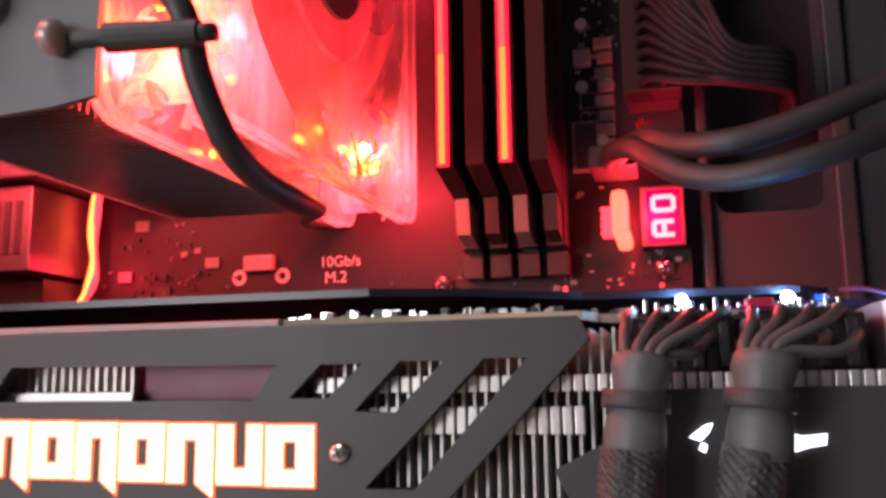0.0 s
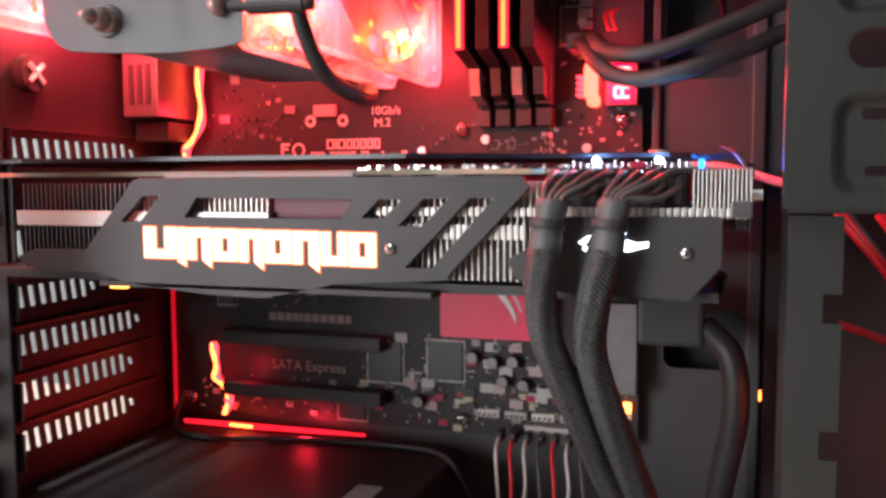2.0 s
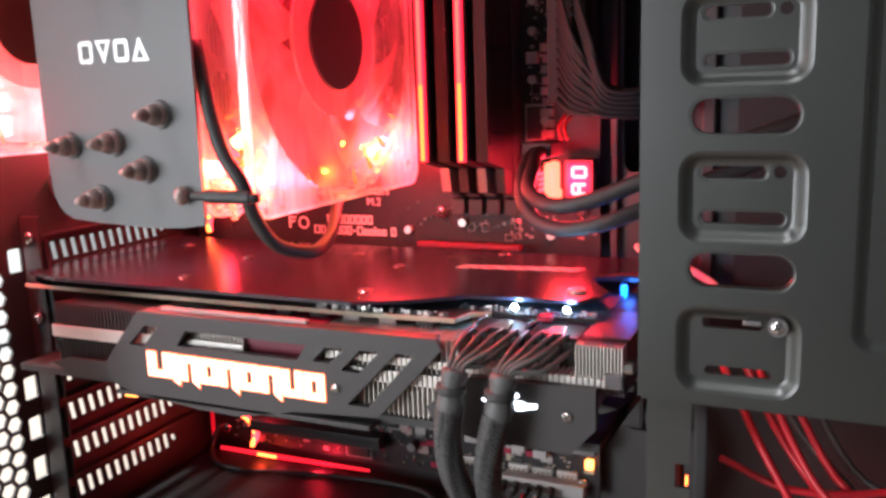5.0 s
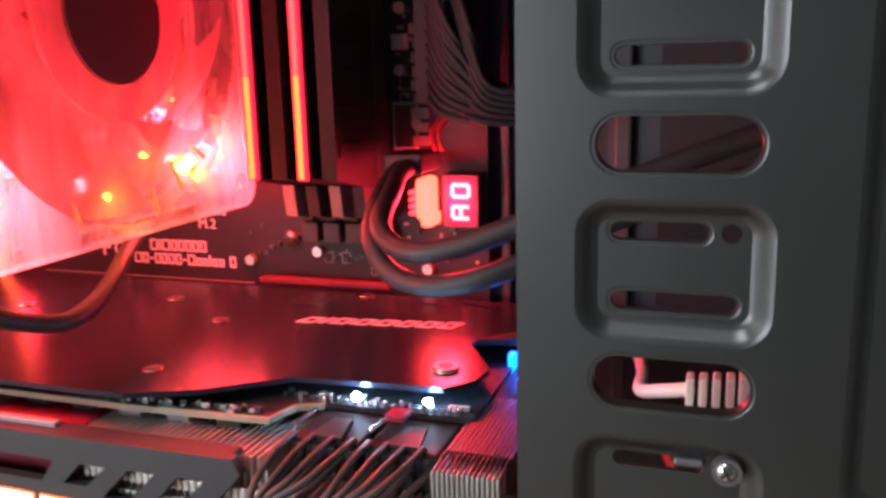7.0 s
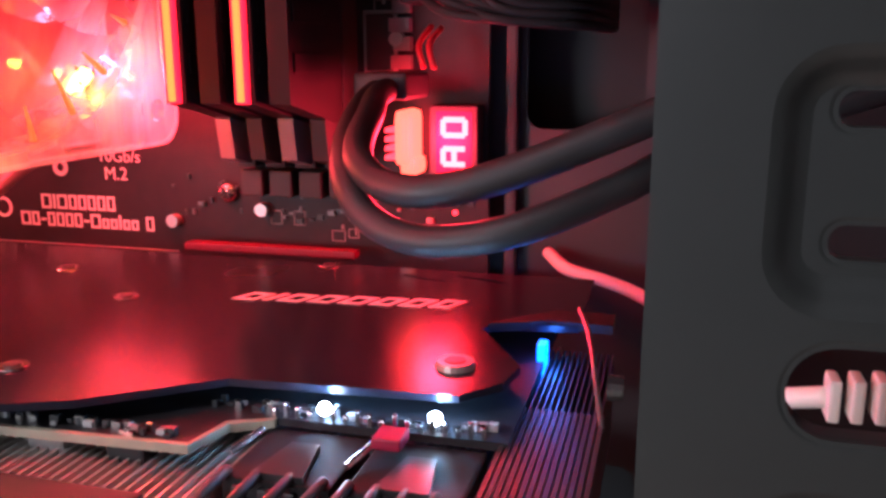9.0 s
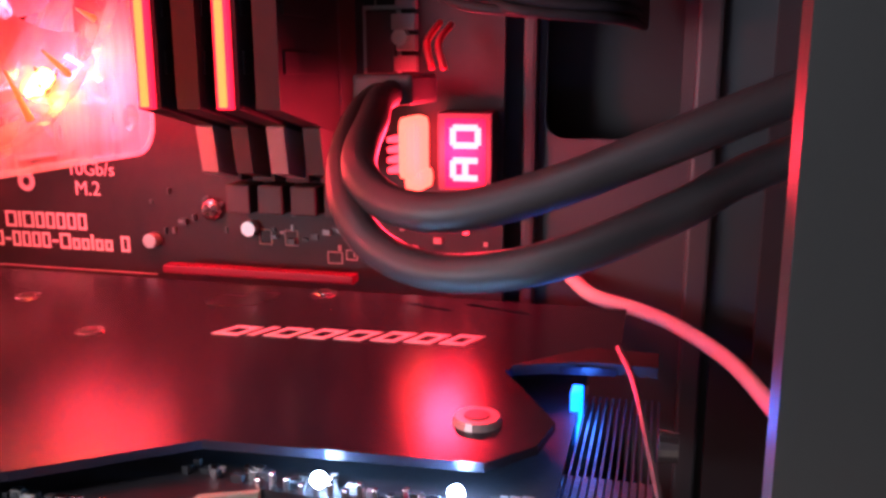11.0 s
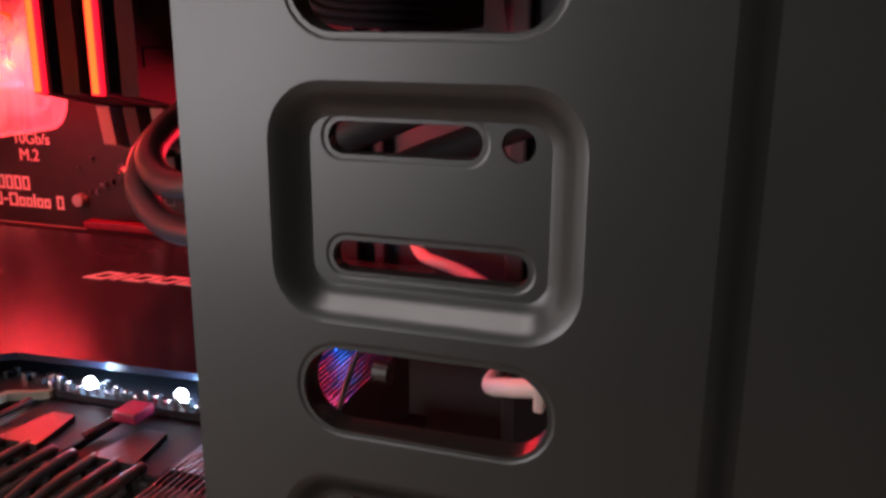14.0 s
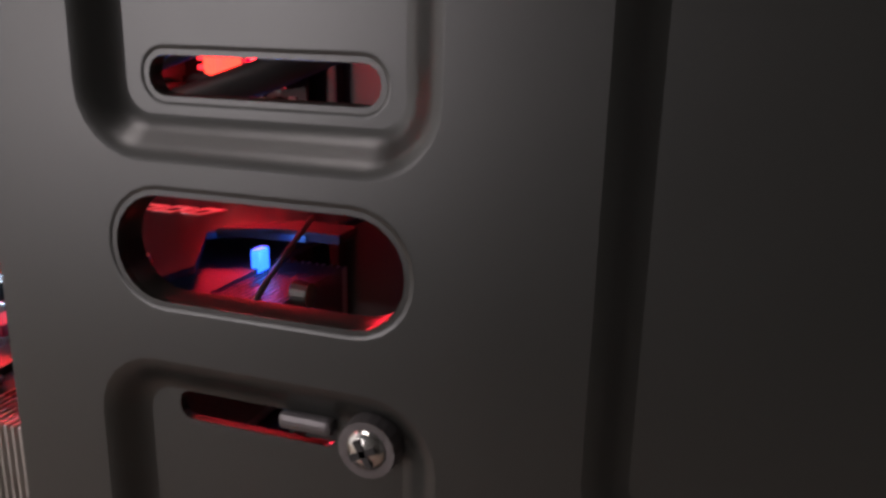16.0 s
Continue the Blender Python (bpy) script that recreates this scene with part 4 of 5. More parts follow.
# ---- graphics card ----
card = thing("graphics_card", "long dark graphics card with backlit side and backplate", "graphics card")
back = [(-0.2300, 0.171), (-0.205, 0.1630), (-0.048, 0.1630), (-0.030, 0.1705), (-0.009, 0.1865), (0.034, 0.1895), (0.0405, 0.197), (0.0420, 0.206), (0.0300, 0.2270), (0.0330, 0.2310), (0.050, 0.2330), (0.050, 0.2740), (-0.2300, 0.2740)]
slits = [[(-0.003, 0.2665), (0.010, 0.2625), (0.0115, 0.2635), (-0.001, 0.2675)], [(0.012, 0.2690), (0.028, 0.2640), (0.030, 0.2650), (0.014, 0.2700)]]
vents = [[(-0.222 + 0.006 * k, 0.196), (-0.2195 + 0.006 * k, 0.196), (-0.2165 + 0.006 * k, 0.252), (-0.219 + 0.006 * k, 0.252)] for k in range(2)]
bp = part("backplate", sheet(back, slits + vents, XY, 0.2448, 0.2463), BACKPLATE, card, "glossy black metal backplate")
part("backplate_edge", box(-0.232, -0.228, 0.172, 0.272, 0.2440, 0.2466, 0.0005), BACKPLATE, card)
for x, y in ((-0.0605, 0.2290), (-0.052, 0.1815), (-0.094, 0.250), (-0.145, 0.2290), (-0.145, 0.182), (-0.024, 0.2710), (-0.20, 0.25)):
    part("screw_well", cyl((x, y, 0.2464), (x, y, 0.2467), 0.0032, 0.0030, 18), CHROME, bp)
    part("screw_core", cyl((x, y, 0.2466), (x, y, 0.2470), 0.0018, 0.0016, 12), PLASTIC, bp)
part("raised_screw", cyl((0.030, 0.2030, 0.2463), (0.030, 0.2030, 0.2475), 0.0040, 0.0036, 20), COPPER, bp, "bright raised screw on the backplate")
part("screw_core", cyl((0.030, 0.2030, 0.2474), (0.030, 0.2030, 0.2477), 0.0022, 0.0020, 14), CHIP, bp)
x = -0.0345
for w in (0.0060, 0.0018, 0.0060, 0.0058, 0.0060, 0.0054, 0.0056, 0.0054):
    y0 = 0.2340 + 0.0062 * (x + 0.034) / 0.056
    h, e, lean = 0.0066, 0.0014, 0.0030

    def at(u, v):
        return (x + u + lean * v / h, y0 + v)
    hole = [[at(e, e), at(w - e, e), at(w - e, h - e), at(e, h - e)]] if w > 0.003 else []
    part("mark_shape", sheet([at(0, 0), at(w, 0), at(w, h), at(0, h)], hole, XY, 0.2463, 0.24645), PINKPRINT, bp)
    x += w + 0.0017
# circuit board and the parts along its front edge
pcb = [(-0.230, 0.1685), (-0.051, 0.1685), (-0.008, 0.1705), (-0.006, 0.180), (0.002, 0.1835), (0.044, 0.1835), (0.044, 0.281), (-0.230, 0.281)]
part("circuit_board", sheet(pcb, [], XY, 0.2395, 0.2410), BOARD, card)
part("board_rim", sheet([(-0.230, 0.1675), (-0.051, 0.1675), (-0.0075, 0.1695), (-0.0050, 0.179), (0.002, 0.1825), (0.002, 0.1835), (-0.006, 0.180), (-0.008, 0.1705), (-0.051, 0.1685), (-0.230, 0.1685)], [], XY, 0.2394, 0.2411), GOLD, card, "pale cut edge of the circuit board")
rng = random.Random(11)
for m, n in ((GREYPLASTIC, 30), (CHROME, 46), (CHIP, 40)):
    bm = bmesh.new()
    for _ in range(n):
        x = rng.uniform(-0.07, 0.040)
        y = (0.170 if x < -0.012 else 0.1845) + rng.uniform(0, 0.003)
        s = rng.uniform(0.0005, 0.0013)
        box(x, x + s * 1.4, y, y + s, 0.2410, 0.2410 + rng.uniform(0.0005, 0.0018), 0, bm)
    part("edge_part", bm, m, card)["kind"] = "stuff"
for k in range(5):
    x = -0.088 + 0.016 * k
    part("coil", box(x, x + 0.0075, 0.1700, 0.178, 0.2325, 0.2394, 0.0006), GREYPLASTIC if k in (2, 3) else PLASTIC, card)
for x, y in ((0.011, 0.1850), (0.031, 0.1860)):
    bm = bmesh.new()
    bmesh.ops.create_uvsphere(bm, u_segments=12, v_segments=8, radius=0.0012, matrix=Matrix.Translation((x, y - 0.0011, 0.2436)))
    smooth(part("white_led", bm, G_WHITE, card, "glaring white light-emitting diode"))
for k in range(18):
    x = 0.0012 + 0.00225 * k
    part("lit_pin", box(x, x + 0.0009, 0.1832, 0.1842, 0.2412, 0.2428 + 0.0006 * (k * 5 % 3), 0.0002), CHROME, card)
# power sockets
for x0, x1 in ((0.0010, 0.0195), (0.0215, 0.0405)):
    s = part("power_socket", box(x0, x1, 0.165, 0.184, 0.2275, 0.2390, 0.0006), MEMBLACK, card)
    for j in range(4):
        xx = x0 + 0.0022 + 0.0045 * j
        part("latch_rib", box(xx, xx + 0.0018, 0.1640, 0.1652, 0.2300, 0.2380, 0.0003), CHIP, s)
part("red_chip", box(0.0225, 0.0275, 0.1760, 0.1815, 0.2410, 0.2430, 0.0003), REDPLASTIC, card)
for x in (0.004, 0.0245):
    part("latch", sheet([(x + 0.002, 0.1655), (x + 0.011, 0.1655), (x + 0.009, 0.177), (x + 0.004, 0.177)], [], XY, 0.2390, 0.2402), CHIP, card)
    part("clip_pin", cyl((x - 0.002, 0.178, 0.2412), (x - 0.0045, 0.171, 0.2400), 0.0007, 0.0006, 8), CHROME, card)
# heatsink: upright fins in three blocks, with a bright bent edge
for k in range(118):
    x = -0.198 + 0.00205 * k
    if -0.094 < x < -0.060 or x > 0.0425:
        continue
    # fins left of x = -0.146 take the darker fin material
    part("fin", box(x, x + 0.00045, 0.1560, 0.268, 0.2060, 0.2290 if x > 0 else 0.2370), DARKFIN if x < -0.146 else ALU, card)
# end block: close fins with hooked fronts and folded tops
for k in range(14):
    x = 0.0424 + 0.00118 * k
    part("fin", box(x, x + 0.0003, 0.1575, 0.2225 if k < 2 else 0.2335, 0.2225, 0.2404), FINTOP, card)
    part("fin_hook", box(x, x + 0.00045, 0.1548, 0.1615, 0.2290, 0.2404, 0.00015), ALU, card)
    part("fin_fold", box(x, x + 0.00085, 0.1655, 0.2000, 0.2399, 0.2406), FINTOP, card, "dark folded top of a fin")
part("fin_edge", box(-0.2, -0.094, 0.1545, 0.1556, 0.2215, 0.2270, 0.0003), ALU, card)
for z0, z1, xa, xb in ((0.2262, 0.2292, -0.055, 0.0570), (0.2190, 0.2238, -0.055, -0.006)):
    fb = bmesh.new()
    x = xa
    while x < xb:
        box(x, x + 0.0017, 0.1540, 0.1556, z0, z1, 0.0003, fb)
        x += 0.00205
    part("fin_tab", fb, ALU, card, "row of bent bright fin edges")["kind"] = "stuff"
part("upper_bar", box(-0.1343, -0.0625, 0.1536, 0.1560, 0.2386, 0.2402, 0.0004), LATCH, card, "pale metal stiffening bar")
for k in range(3):
    part("heat_pipe", cyl((-0.094 + 0.008 * k, 0.162, 0.232 - 0.008 * k), (-0.060, 0.164, 0.234 - 0.008 * k), 0.003), COPPER, card)
part("inner_cover", box(-0.0945, -0.0595, 0.158, 0.265, 0.2040, 0.2370, 0.001), SLOTRED, card, "dark red inner cover")
part("lower_cover", sheet([(-0.228, 0.158), (0.050, 0.158), (0.050, 0.268), (-0.228, 0.268)], [circle(cx, 0.212, 0.043, 32) for cx in (-0.178, -0.084, 0.010)], XY, 0.2015, 0.2045), PLASTIC, card)
for cx in (-0.178, -0.084, 0.010):
    f = part("card_fan", cyl((cx, 0.212, 0.2018), (cx, 0.212, 0.2058), 0.016, 0.016, 24), PLASTIC, card)
    for b in range(9):
        a = 2 * math.pi * b / 9
        part("blade", sheet([(cx + 0.015 * math.cos(a), 0.212 + 0.015 * math.sin(a)), (cx + 0.042 * math.cos(a + 0.25), 0.212 + 0.042 * math.sin(a + 0.25)), (cx + 0.042 * math.cos(a + 0.75), 0.212 + 0.042 * math.sin(a + 0.75)), (cx + 0.015 * math.cos(a + 0.5), 0.212 + 0.015 * math.sin(a + 0.5))], [], XY, 0.203, 0.2042), PLASTIC, f)
# side shroud with its slanted windows
win = [
    [(-0.0585, 0.2255), (-0.0525, 0.2315), (-0.0445, 0.2315), (-0.0510, 0.2255)],
    [(-0.0460, 0.2232), (-0.0375, 0.2318), (-0.0295, 0.2318), (-0.0385, 0.2228)],
    [(-0.0440, 0.2100), (-0.0225, 0.2320), (-0.0150, 0.2320), (-0.0350, 0.2100)],
    [(-0.1240, 0.2252), (-0.1190, 0.2320), (-0.0610, 0.2315), (-0.0655, 0.2252)],
    [(-0.1500, 0.2235), (-0.1405, 0.2325), (-0.1335, 0.2325), (-0.1420, 0.2235)],
]
outline = [(-0.1655, 0.2130), (-0.1600, 0.2050), (-0.1490, 0.2020), (-0.1150, 0.1990), (-0.0940, 0.1985), (-0.0680, 0.2040), (-0.0310, 0.2065), (-0.0045, 0.2350), (-0.0065, 0.2388), (-0.1440, 0.2382)]
sh = part("shroud", sheet(outline, win, XZ, 0.1500, 0.1530), SHROUD, card, "dark grey plastic side shroud with slanted windows")
part("shroud_top", box(-0.143, -0.008, 0.1502, 0.1580, 0.2370, 0.2387, 0.0008), PLASTIC, sh)
part("shroud_floor", box(-0.160, -0.035, 0.1500, 0.1600, 0.2005, 0.2025, 0.0004), PLASTIC, sh)
screw("shroud_screw", -0.0485, 0.1496, 0.2160, 0.0019, sh)
part("left_wing", sheet([(-0.1655, 0.2130), (-0.1600, 0.2050), (-0.186, 0.2045), (-0.200, 0.2095), (-0.190, 0.2130)], [], XZ, 0.153, 0.1545), SHROUD, card)
part("amber_spot", box(-0.1635, -0.1585, 0.1545, 0.1560, 0.2100, 0.2125, 0.0006), G_AMBER, card)
part("amber_spot", box(-0.156, -0.1490, 0.1505, 0.1525, 0.1998, 0.2012, 0.0004), G_AMBER, card)
def grown(poly, d):
    """The outline moved outwards by d, corner by corner."""
    n = len(poly)
    area = sum(poly[i][0] * poly[(i + 1) % n][1] - poly[(i + 1) % n][0] * poly[i][1] for i in range(n))
    out = []
    for i in range(n):
        p, c, q = (Vector(poly[(i + o) % n]) for o in (-1, 0, 1))
        u, v = (c - p).normalized(), (q - c).normalized()
        sg = 1 if area > 0 else -1
        a, b = Vector((u.y, -u.x)) * sg, Vector((v.y, -v.x)) * sg
        m = a + b
        out.append(tuple(c + m * (d / max(0.3, 1 + a.dot(b)))))
    return out


# lit maker's name: plain block shapes
x = -0.1400
for k, w in enumerate((0.0128, 0.0030, 0.0092, 0.0094, 0.0088, 0.0094, 0.0094, 0.0090, 0.0092)):
    z0, z1 = 0.2112 - 0.0010 * k / 8, 0.2218 - 0.0010 * k / 8
    tail = 0.0024 if k in (1, 2, 4, 6) else 0.0
    a, b, c, d = x, x + w * 0.36, x + w * 0.64, x + w
    zt, zb = z1 - 0.0028, z0 + 0.0028
    hs = []
    if k == 1:
        o = [(a, z0 - 0.0008), (d, z0 - tail), (d, z1), (a, z1)]
    elif k in (0, 7):
        o = [(a, z0), (d, z0), (d, z1), (c + 0.0002, z1), (c + 0.0002, zb), (b, zb), (b, z1), (a, z1)]
    elif k in (2, 4, 6):
        o = [(a, z0), (b, z0), (b, zt), (c, zt), (c, z0), (d, z0 - tail), (d, z1), (a, z1)]
    else:
        o = [(a, z0), (d, z0), (d, z1), (a, z1)]
        hs = [[(b, zb), (c, zb), (c, zt), (b, zt)]]
    part("lit_shape", sheet(o, hs, XZ, 0.1494, 0.1499), G_TEXT, sh, "backlit orange-white name shape")
    part("lit_rim", sheet(grown(o, 0.00035), [grown(q, -0.0003) for q in hs], XZ, 0.1497, 0.1501), G_RIM, sh, "orange glow round the name shape")
    x += w + 0.0008
# right hand cover with its white mark
cover = part("end_cover", sheet([(-0.0110, 0.2135), (-0.0035, 0.2175), (0.0060, 0.2265), (0.0505, 0.2268), (0.0505, 0.2130), (0.0420, 0.2030), (0.0065, 0.2040), (-0.0080, 0.2075)], [], XZ, 0.1500, 0.1540), SHROUD, card, "dark grey angular end cover")
screw("cover_screw", 0.0410, 0.1496, 0.2165, 0.0019, cover)
part("lit_mark", sheet([(0.0105, 0.2190), (0.0122, 0.2184), (0.0134, 0.2196), (0.0142, 0.2212), (0.0128, 0.2208)], [], XZ, 0.1495, 0.1501), G_LOGO, cover, "small glowing white mark")
part("lit_mark", sheet([(0.0118, 0.2172), (0.0128, 0.2166), (0.0132, 0.2178), (0.0124, 0.2182)], [], XZ, 0.1495, 0.1501), G_LOGO, cover)
part("lit_mark", sheet([(0.0222, 0.2224), (0.0216, 0.2212), (0.0230, 0.2206), (0.0244, 0.2218), (0.0236, 0.2226)], [], XZ, 0.1495, 0.1501), G_LOGO, cover)
part("lit_mark", sheet([(0.0224, 0.2198), (0.0230, 0.2166), (0.0256, 0.2168), (0.0280, 0.2176), (0.0304, 0.2180), (0.0306, 0.2196), (0.0270, 0.2192), (0.0248, 0.2200)], [], XZ, 0.1495, 0.1501), G_LOGO, cover)
# end of the heatsink with its blue light
part("end_frame", sheet([(0.0310, 0.2285), (0.0440, 0.2335), (0.0575, 0.2335), (0.0575, 0.2420), (0.0440, 0.2420)], [], XY, 0.2450, 0.2470), MEMBLACK, card)
part("blue_led", box(0.0425, 0.0445, 0.2236, 0.2275, 0.2345, 0.2448, 0.0004), G_BLUE, card, "bright blue light-emitting diode")
part("end_bolt", cyl((0.0580, 0.214, 0.2405), (0.0612, 0.214, 0.2405), 0.0028, 0.0024, 14), CHROME, card)
part("end_bolt", cyl((0.0580, 0.158, 0.2330), (0.0612, 0.158, 0.2330), 0.0026, 0.0022, 14), CHROME, card)
part("fin_tip", box(0.0525, 0.0585, 0.1535, 0.1565, 0.2265, 0.2312, 0.0005), DARKFIN, card)
part("thin_lead", tube([(0.050, 0.236, 0.2495), (0.0535, 0.222, 0.2480), (0.0565, 0.205, 0.2440), (0.0585, 0.195, 0.2400)], 0.0006, 6), WIRE, card)
# metal bracket that holds the card to the rear panel
part("bracket", sheet([(0.181, 0.2010), (0.285, 0.2010), (0.285, 0.2480), (0.181, 0.2480)], [[(0.190 + 0.0085 * k, 0.206), (0.194 + 0.0085 * k, 0.206), (0.192 + 0.0085 * k, 0.222), (0.188 + 0.0085 * k, 0.222)] for k in range(10)], YZ, -0.2368, -0.2360), BLACK_STEEL, card)
part("bracket_tab", box(-0.2368, -0.2255, 0.1785, 0.1800, 0.203, 0.246, 0.0004), STEEL, card)

# ---- cables ----
def power_cable(xs, x_top, pts, n):
    t = thing("power_cable", "black sleeved graphics power cable with fanned wires", "cable", "graphics power cables")
    for k in range(n):
        f = k / (n - 1)
        x0 = xs + 0.0165 * f
        row = k % 2
        z0 = 0.2395 - 0.0045 * row
        xe = x_top + 0.0056 * (f - 0.5)
        smooth(part("wire", tube([(x0, 0.1665, z0), (x0 * 0.94 + xe * 0.06, 0.1585, z0 - 0.0002), (x0 * 0.6 + xe * 0.4, 0.1490 - 0.001 * row, z0 - 0.0030), (xe, 0.1440, 0.2325 - 0.0008 * row), (xe, 0.1424, 0.2270)], 0.00095, 8, 6), WIRE, t))
    smooth(part("sleeve", tube([(x_top, 0.1425, 0.2312), (x_top - 0.0008, 0.1412, 0.2262), (x_top - 0.0020, 0.1405, 0.2165)], lambda f: 0.0044 + 0.0004 * math.sin(9 * f), 14, 6), SLEEVE, t, "black heat-shrink sleeve"))
    smooth(part("tie", tube([(x_top - 0.0011, 0.1410, 0.2262), (x_top - 0.0014, 0.1408, 0.2235)], 0.0052, 14, 3), PLASTIC, t))
    # braided cover: ribbed lengthwise so that the wires show through
    seg = 30
    bm = tube(pts, 0.0043, seg, 22)
    line = spline(pts, 22)
    for i, v in enumerate(list(bm.verts)):
        ring, k = divmod(i, seg)
        c = line[min(ring, len(line) - 1)]
        v.co = c + (v.co - c) * (1 + 0.10 * abs(math.cos(3.0 * (2 * math.pi * k / seg) + 0.05 * ring)) + 0.055 * ((k + ring) % 2))
    ob = (part("braid", bm, BRAID, t, "black braided cable cover"))
    return t


BRAID = mat("black_braid", (0.042, 0.042, 0.044), 0.30, 0.0, 0.8, 1100, 1.0, 1700)
power_cable(0.0015, 0.0042, [(0.0022, 0.1405, 0.2180), (0.0012, 0.1405, 0.205), (0.0030, 0.1435, 0.190), (0.0100, 0.150, 0.170), (0.0165, 0.160, 0.150), (0.0240, 0.172, 0.128), (0.030, 0.19, 0.10), (0.035, 0.21, 0.06), (0.04, 0.23, 0.008)], 7)
power_cable(0.0222, 0.0218, [(0.0196, 0.1405, 0.2180), (0.0165, 0.1405, 0.203), (0.0155, 0.1430, 0.188), (0.0205, 0.149, 0.168), (0.0265, 0.158, 0.148), (0.0330, 0.170, 0.126), (0.040, 0.19, 0.10), (0.046, 0.21, 0.06), (0.05, 0.23, 0.008)], 8)

loop = thing("looped_cable", "thick black cable that loops round the code display", "cable")
smooth(part("cord", tube([(0.15, 0.225, 0.325), (0.10, 0.214, 0.3075), (0.072, 0.207, 0.2970), (0.058, 0.203, 0.2912), (0.043, 0.2005, 0.2850), (0.031, 0.200, 0.2812), (0.022, 0.201, 0.2800), (0.0140, 0.205, 0.2812), (0.0085, 0.2105, 0.2844), (0.0055, 0.220, 0.2880), (0.0020, 0.236, 0.2915), (-0.003, 0.255, 0.2945), (-0.005, 0.275, 0.2965)], 0.0031, 12), RUBBER, loop))
smooth(part("cord", tube([(0.15, 0.228, 0.312), (0.10, 0.220, 0.2975), (0.071, 0.212, 0.2870), (0.059, 0.2045, 0.2812), (0.044, 0.1975, 0.2752), (0.032, 0.197, 0.2722), (0.022, 0.1995, 0.2716), (0.0135, 0.203, 0.2740), (0.0075, 0.2075, 0.2790), (0.0030, 0.217, 0.2845), (-0.0015, 0.234, 0.2895), (-0.006, 0.255, 0.2935), (-0.008, 0.275, 0.2965)], 0.0030, 12), RUBBER, loop))
part("plug", box(-0.0135, 0.001, 0.266, MB - 0.008, 0.293, 0.300, 0.001), PLASTIC, loop, "black cable plug")

bundle = thing("power_bundle", "bundle of black wires plugged into the board", "cable")
part("plug", box(-0.0020, 0.0160, 0.270, MB - 0.013, 0.3175, 0.3725, 0.0008), MEMBLACK, bundle, "black 24-pin plug")
for k in range(24):
    z0 = 0.3195 + 0.0043 * (k // 2)
    x0 = 0.0035 if k % 2 else 0.0105
    e = 0.312 + 0.0011 * (k // 2)
    smooth(part("wire", tube([(x0, 0.270, z0), (x0 + 0.003, 0.262, z0 - 0.001), (x0 + 0.012, 0.2535, (z0 + e) / 2 - 0.002), (0.030, 0.252 + 0.002 * (k % 4), e), (0.046, 0.262 + 0.002 * (k % 4), e - 0.001), (0.05, 0.29, e - 0.001), (0.05, 0.315, e)], 0.0012, 6, 4), MEMBLACK, bundle))
# two short bright red arcs above the code display
for k in range(2):
    smooth(part("wire", tube([(0.0030 + 0.0028 * k, 0.283, 0.312 - 0.0005 * k), (0.0022 + 0.0028 * k, 0.274, 0.307), (0.0040 + 0.0028 * k, 0.272, 0.3010)], 0.0008, 6, 4), REDWIRE, bundle))

# flat cables behind the end of the card
data = thing("data_cable", "flat black drive cable with an angled plug", "cable")
part("plug", box(0.0185, 0.045, 0.262, 0.282, 0.168, 0.190, 0.002), PLASTIC, data)
smooth(part("cord", tube([(0.045, 0.270, 0.176), (0.056, 0.262, 0.165), (0.058, 0.262, 0.14), (0.052, 0.27, 0.10), (0.05, 0.28, 0.05), (0.05, 0.285, 0.005)], 0.0055, 12), RUBBER, data))
# emissive block that stands for the orange glow beside the cage post
part("orange_glow_spot", box(0.0662, 0.0670, 0.247, 0.249, 0.1515, 0.1555, 0.0003), G_HOT, data)

for k in range(7):
    t = thing("panel_wire", "thin coloured front panel wire", "wire", "front panel wires")
    x = -0.046 + 0.0065 * k
    m = (WHITEWIRE, REDWIRE, WHITEWIRE, WIRE, REDWIRE, WHITEWIRE, WIRE)[k]
    part("connector", box(x - 0.0013, x + 0.0013, MB - 0.016, MB - 0.007, 0.1145, 0.1195, 0.0003), PLASTIC, t)
    smooth(part("cord", tube([(x, MB - 0.015, 0.117), (x + 0.0008, 0.272, 0.113), (x + 0.003, 0.266, 0.100), (x + 0.006 - 0.002 * (k % 3), 0.262, 0.08), (x + 0.012, 0.26, 0.04), (x + 0.02, 0.26, 0.004)], 0.0009, 6, 5), m, t))
for k in range(6):
    t = thing("front_wire", "thin red and dark wire behind the drive cage", "wire", "front wires")
    y = 0.175 + 0.018 * (k % 3)
    z = 0.205 - 0.012 * k
    smooth(part("cord", tube([(0.085 + 0.004 * k, y + 0.02, 0.226), (0.100 + 0.006 * k, y, 0.205 - 0.004 * k), (0.118 + 0.008 * k, y - 0.008, 0.175), (0.135 + 0.012 * k, y, 0.13), (0.15 + 0.01 * k, y + 0.02, 0.06), (0.16, y + 0.03, 0.004)], 0.0014, 6, 6), REDWIRE if k % 3 != 2 else WIRE, t))
smooth(part("cord", tube([(0.086, 0.19, 0.192), (0.11, 0.185, 0.186), (0.14, 0.19, 0.188), (0.18, 0.2, 0.198), (0.22, 0.2, 0.215)], 0.0013, 6, 6), REDWIRE, thing("front_wire", "thin red wire behind the drive cage", "wire", "front wires")))

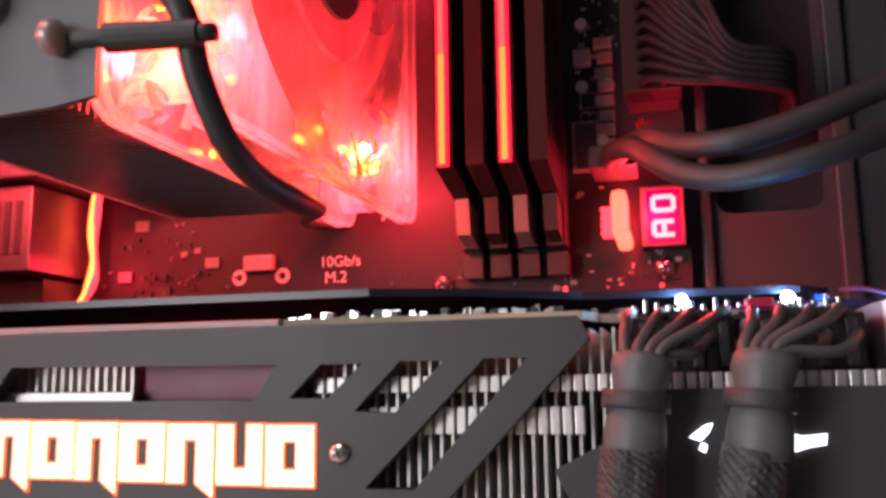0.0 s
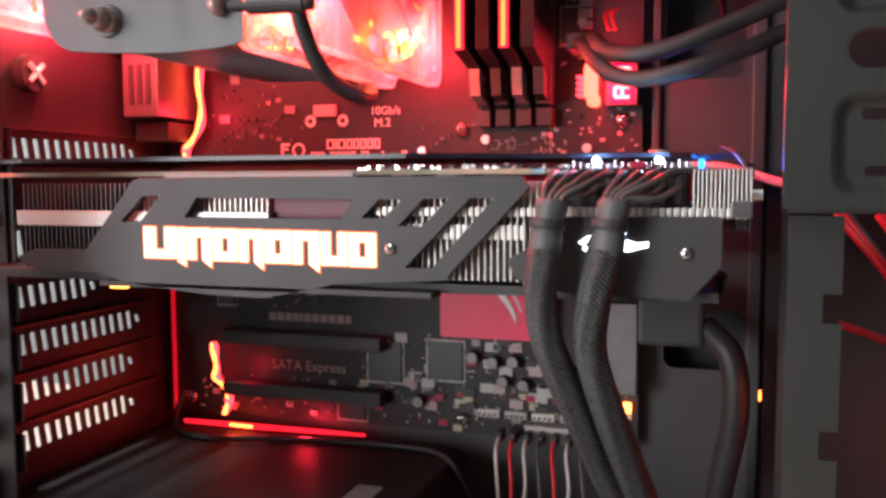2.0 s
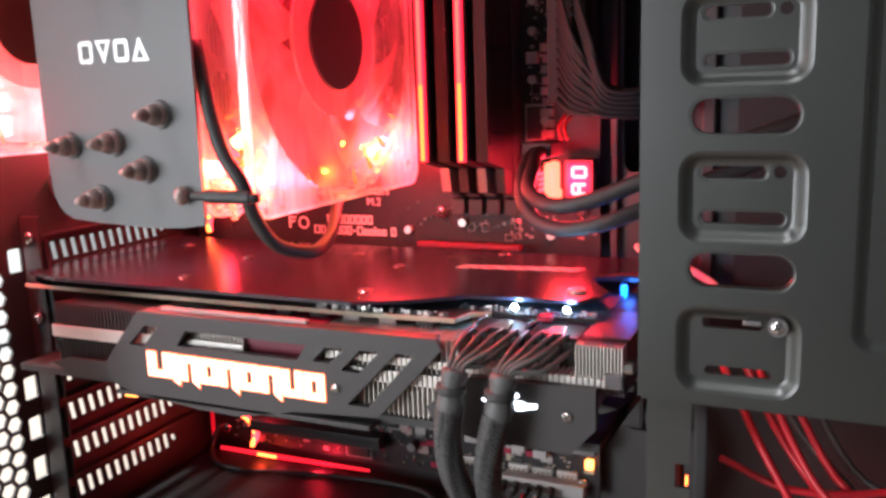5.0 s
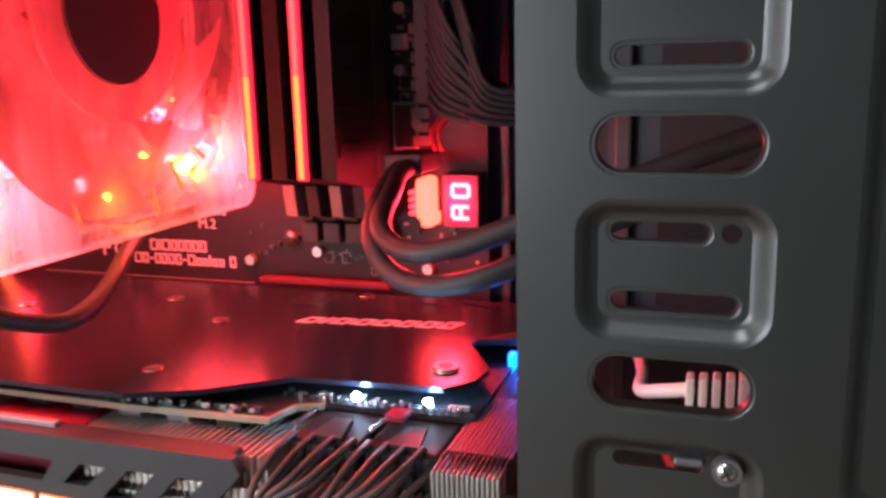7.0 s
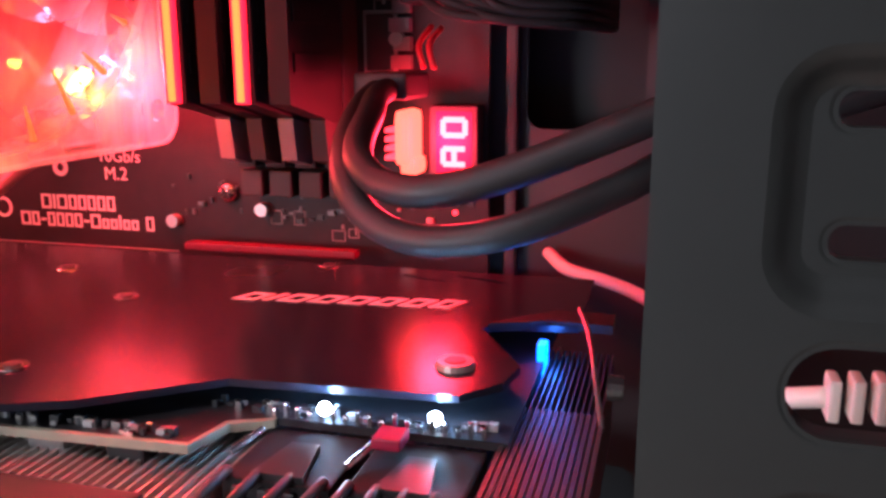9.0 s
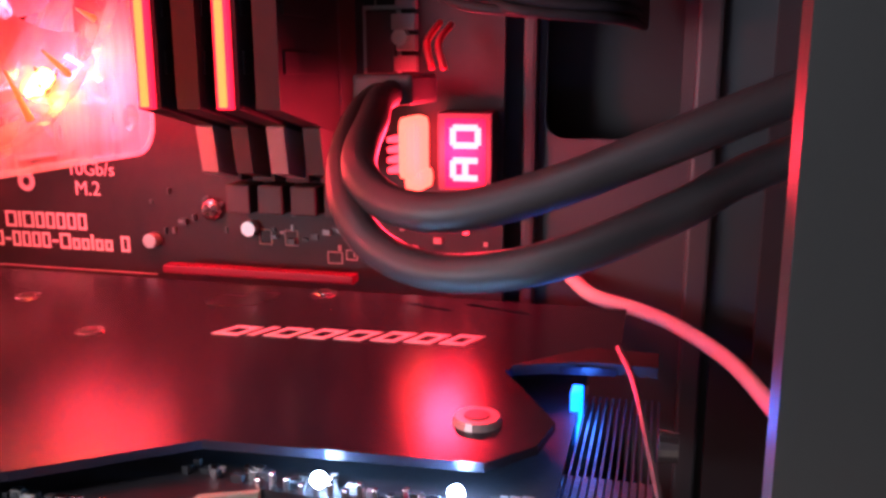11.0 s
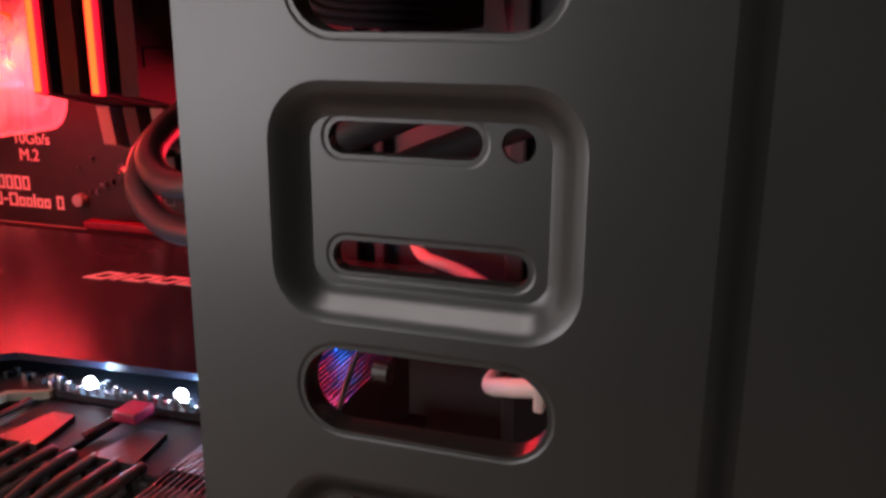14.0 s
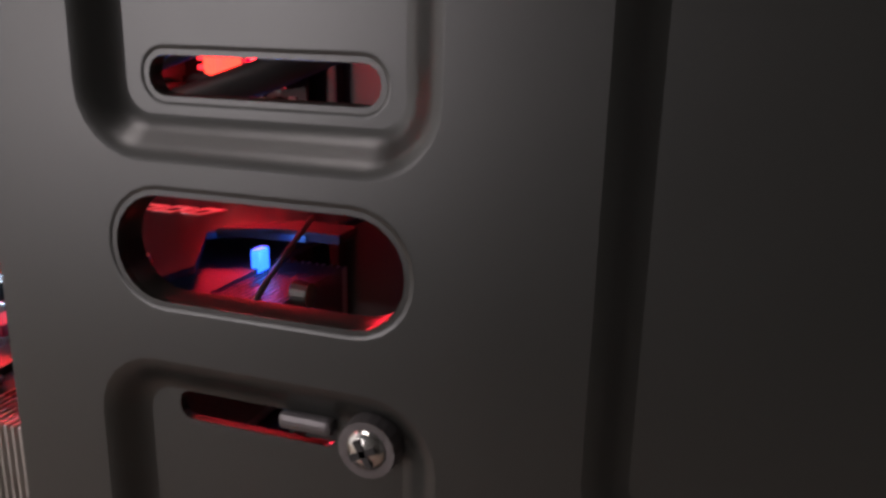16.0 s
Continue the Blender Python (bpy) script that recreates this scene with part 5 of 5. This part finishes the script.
# ---- power supply and red light strip ----
psu = thing("power_supply", "black power supply on the case floor", "power supply")
part("housing", box(-0.236, -0.068, 0.145, 0.295, 0.0, 0.1045, 0.002), MEMBLACK, psu)
part("label", sheet(rrect(-0.098, -0.086, 0.20, 0.235, 0.001, 2), [], XY, 0.1046, 0.1048), LATCH, psu, "pale sticker on top")
lead2 = thing("strip_lead", "thin grey lead lying on the power supply", "cable")
smooth(part("cord", tube([(-0.222, 0.287, 0.125), (-0.226, 0.284, 0.113), (-0.218, 0.276, 0.1062), (-0.195, 0.270, 0.1062), (-0.165, 0.278, 0.1062), (-0.130, 0.284, 0.1062), (-0.095, 0.286, 0.1062), (-0.074, 0.280, 0.1060), (-0.060, 0.268, 0.098), (-0.050, 0.26, 0.075), (-0.045, 0.26, 0.02), (-0.045, 0.26, 0.002)], 0.0015, 8), RUBBER, lead2))
strip = thing("light_strip", "glowing red light strip run along the rear of the board", "light strip")
for pts in ([(-0.2085, 0.289, 0.305), (-0.2095, 0.289, 0.288), (-0.2082, 0.289, 0.275), (-0.2100, 0.289, 0.266), (-0.2145, 0.289, 0.2585), (-0.2185, 0.289, 0.2545), (-0.2178, 0.289, 0.247)], [(-0.2050, 0.289, 0.152), (-0.2042, 0.289, 0.146), (-0.2030, 0.289, 0.139), (-0.2040, 0.289, 0.133), (-0.1985, 0.289, 0.129), (-0.1960, 0.289, 0.122), (-0.1985, 0.289, 0.114)]):
    body = smooth(part("strip_body", tube(pts, lambda f: 0.0017 + 0.0006 * math.sin(17 * f), 10, 6), G_RED, strip))
    smooth(part("lit_core", tube([(x, y - 0.0014, z) for x, y, z in pts], lambda f: 0.0007 + 0.0006 * abs(math.sin(11 * f)), 8, 6), G_HOT, body, "orange hot core of the strip"))
# tapered emissive bar and hot centre: the strip's glow along the board's foot
smooth(part("strip_body", tube([(-0.227, 0.2930, 0.1065), (-0.19, 0.2930, 0.1068), (-0.15, 0.2935, 0.1072), (-0.12, 0.2940, 0.1075)], lambda f: 0.0016 - 0.0012 * abs(f - 0.35), 8), G_STRIPGLOW, strip))
part("lit_bar", box(-0.198, -0.184, 0.2912, 0.2925, 0.1062, 0.1078, 0.0004), G_HOT, strip)
part("lit_bar", box(-0.2335, -0.2322, 0.2925, 0.2950, 0.110, 0.205, 0.0004), G_DIMRED, strip)
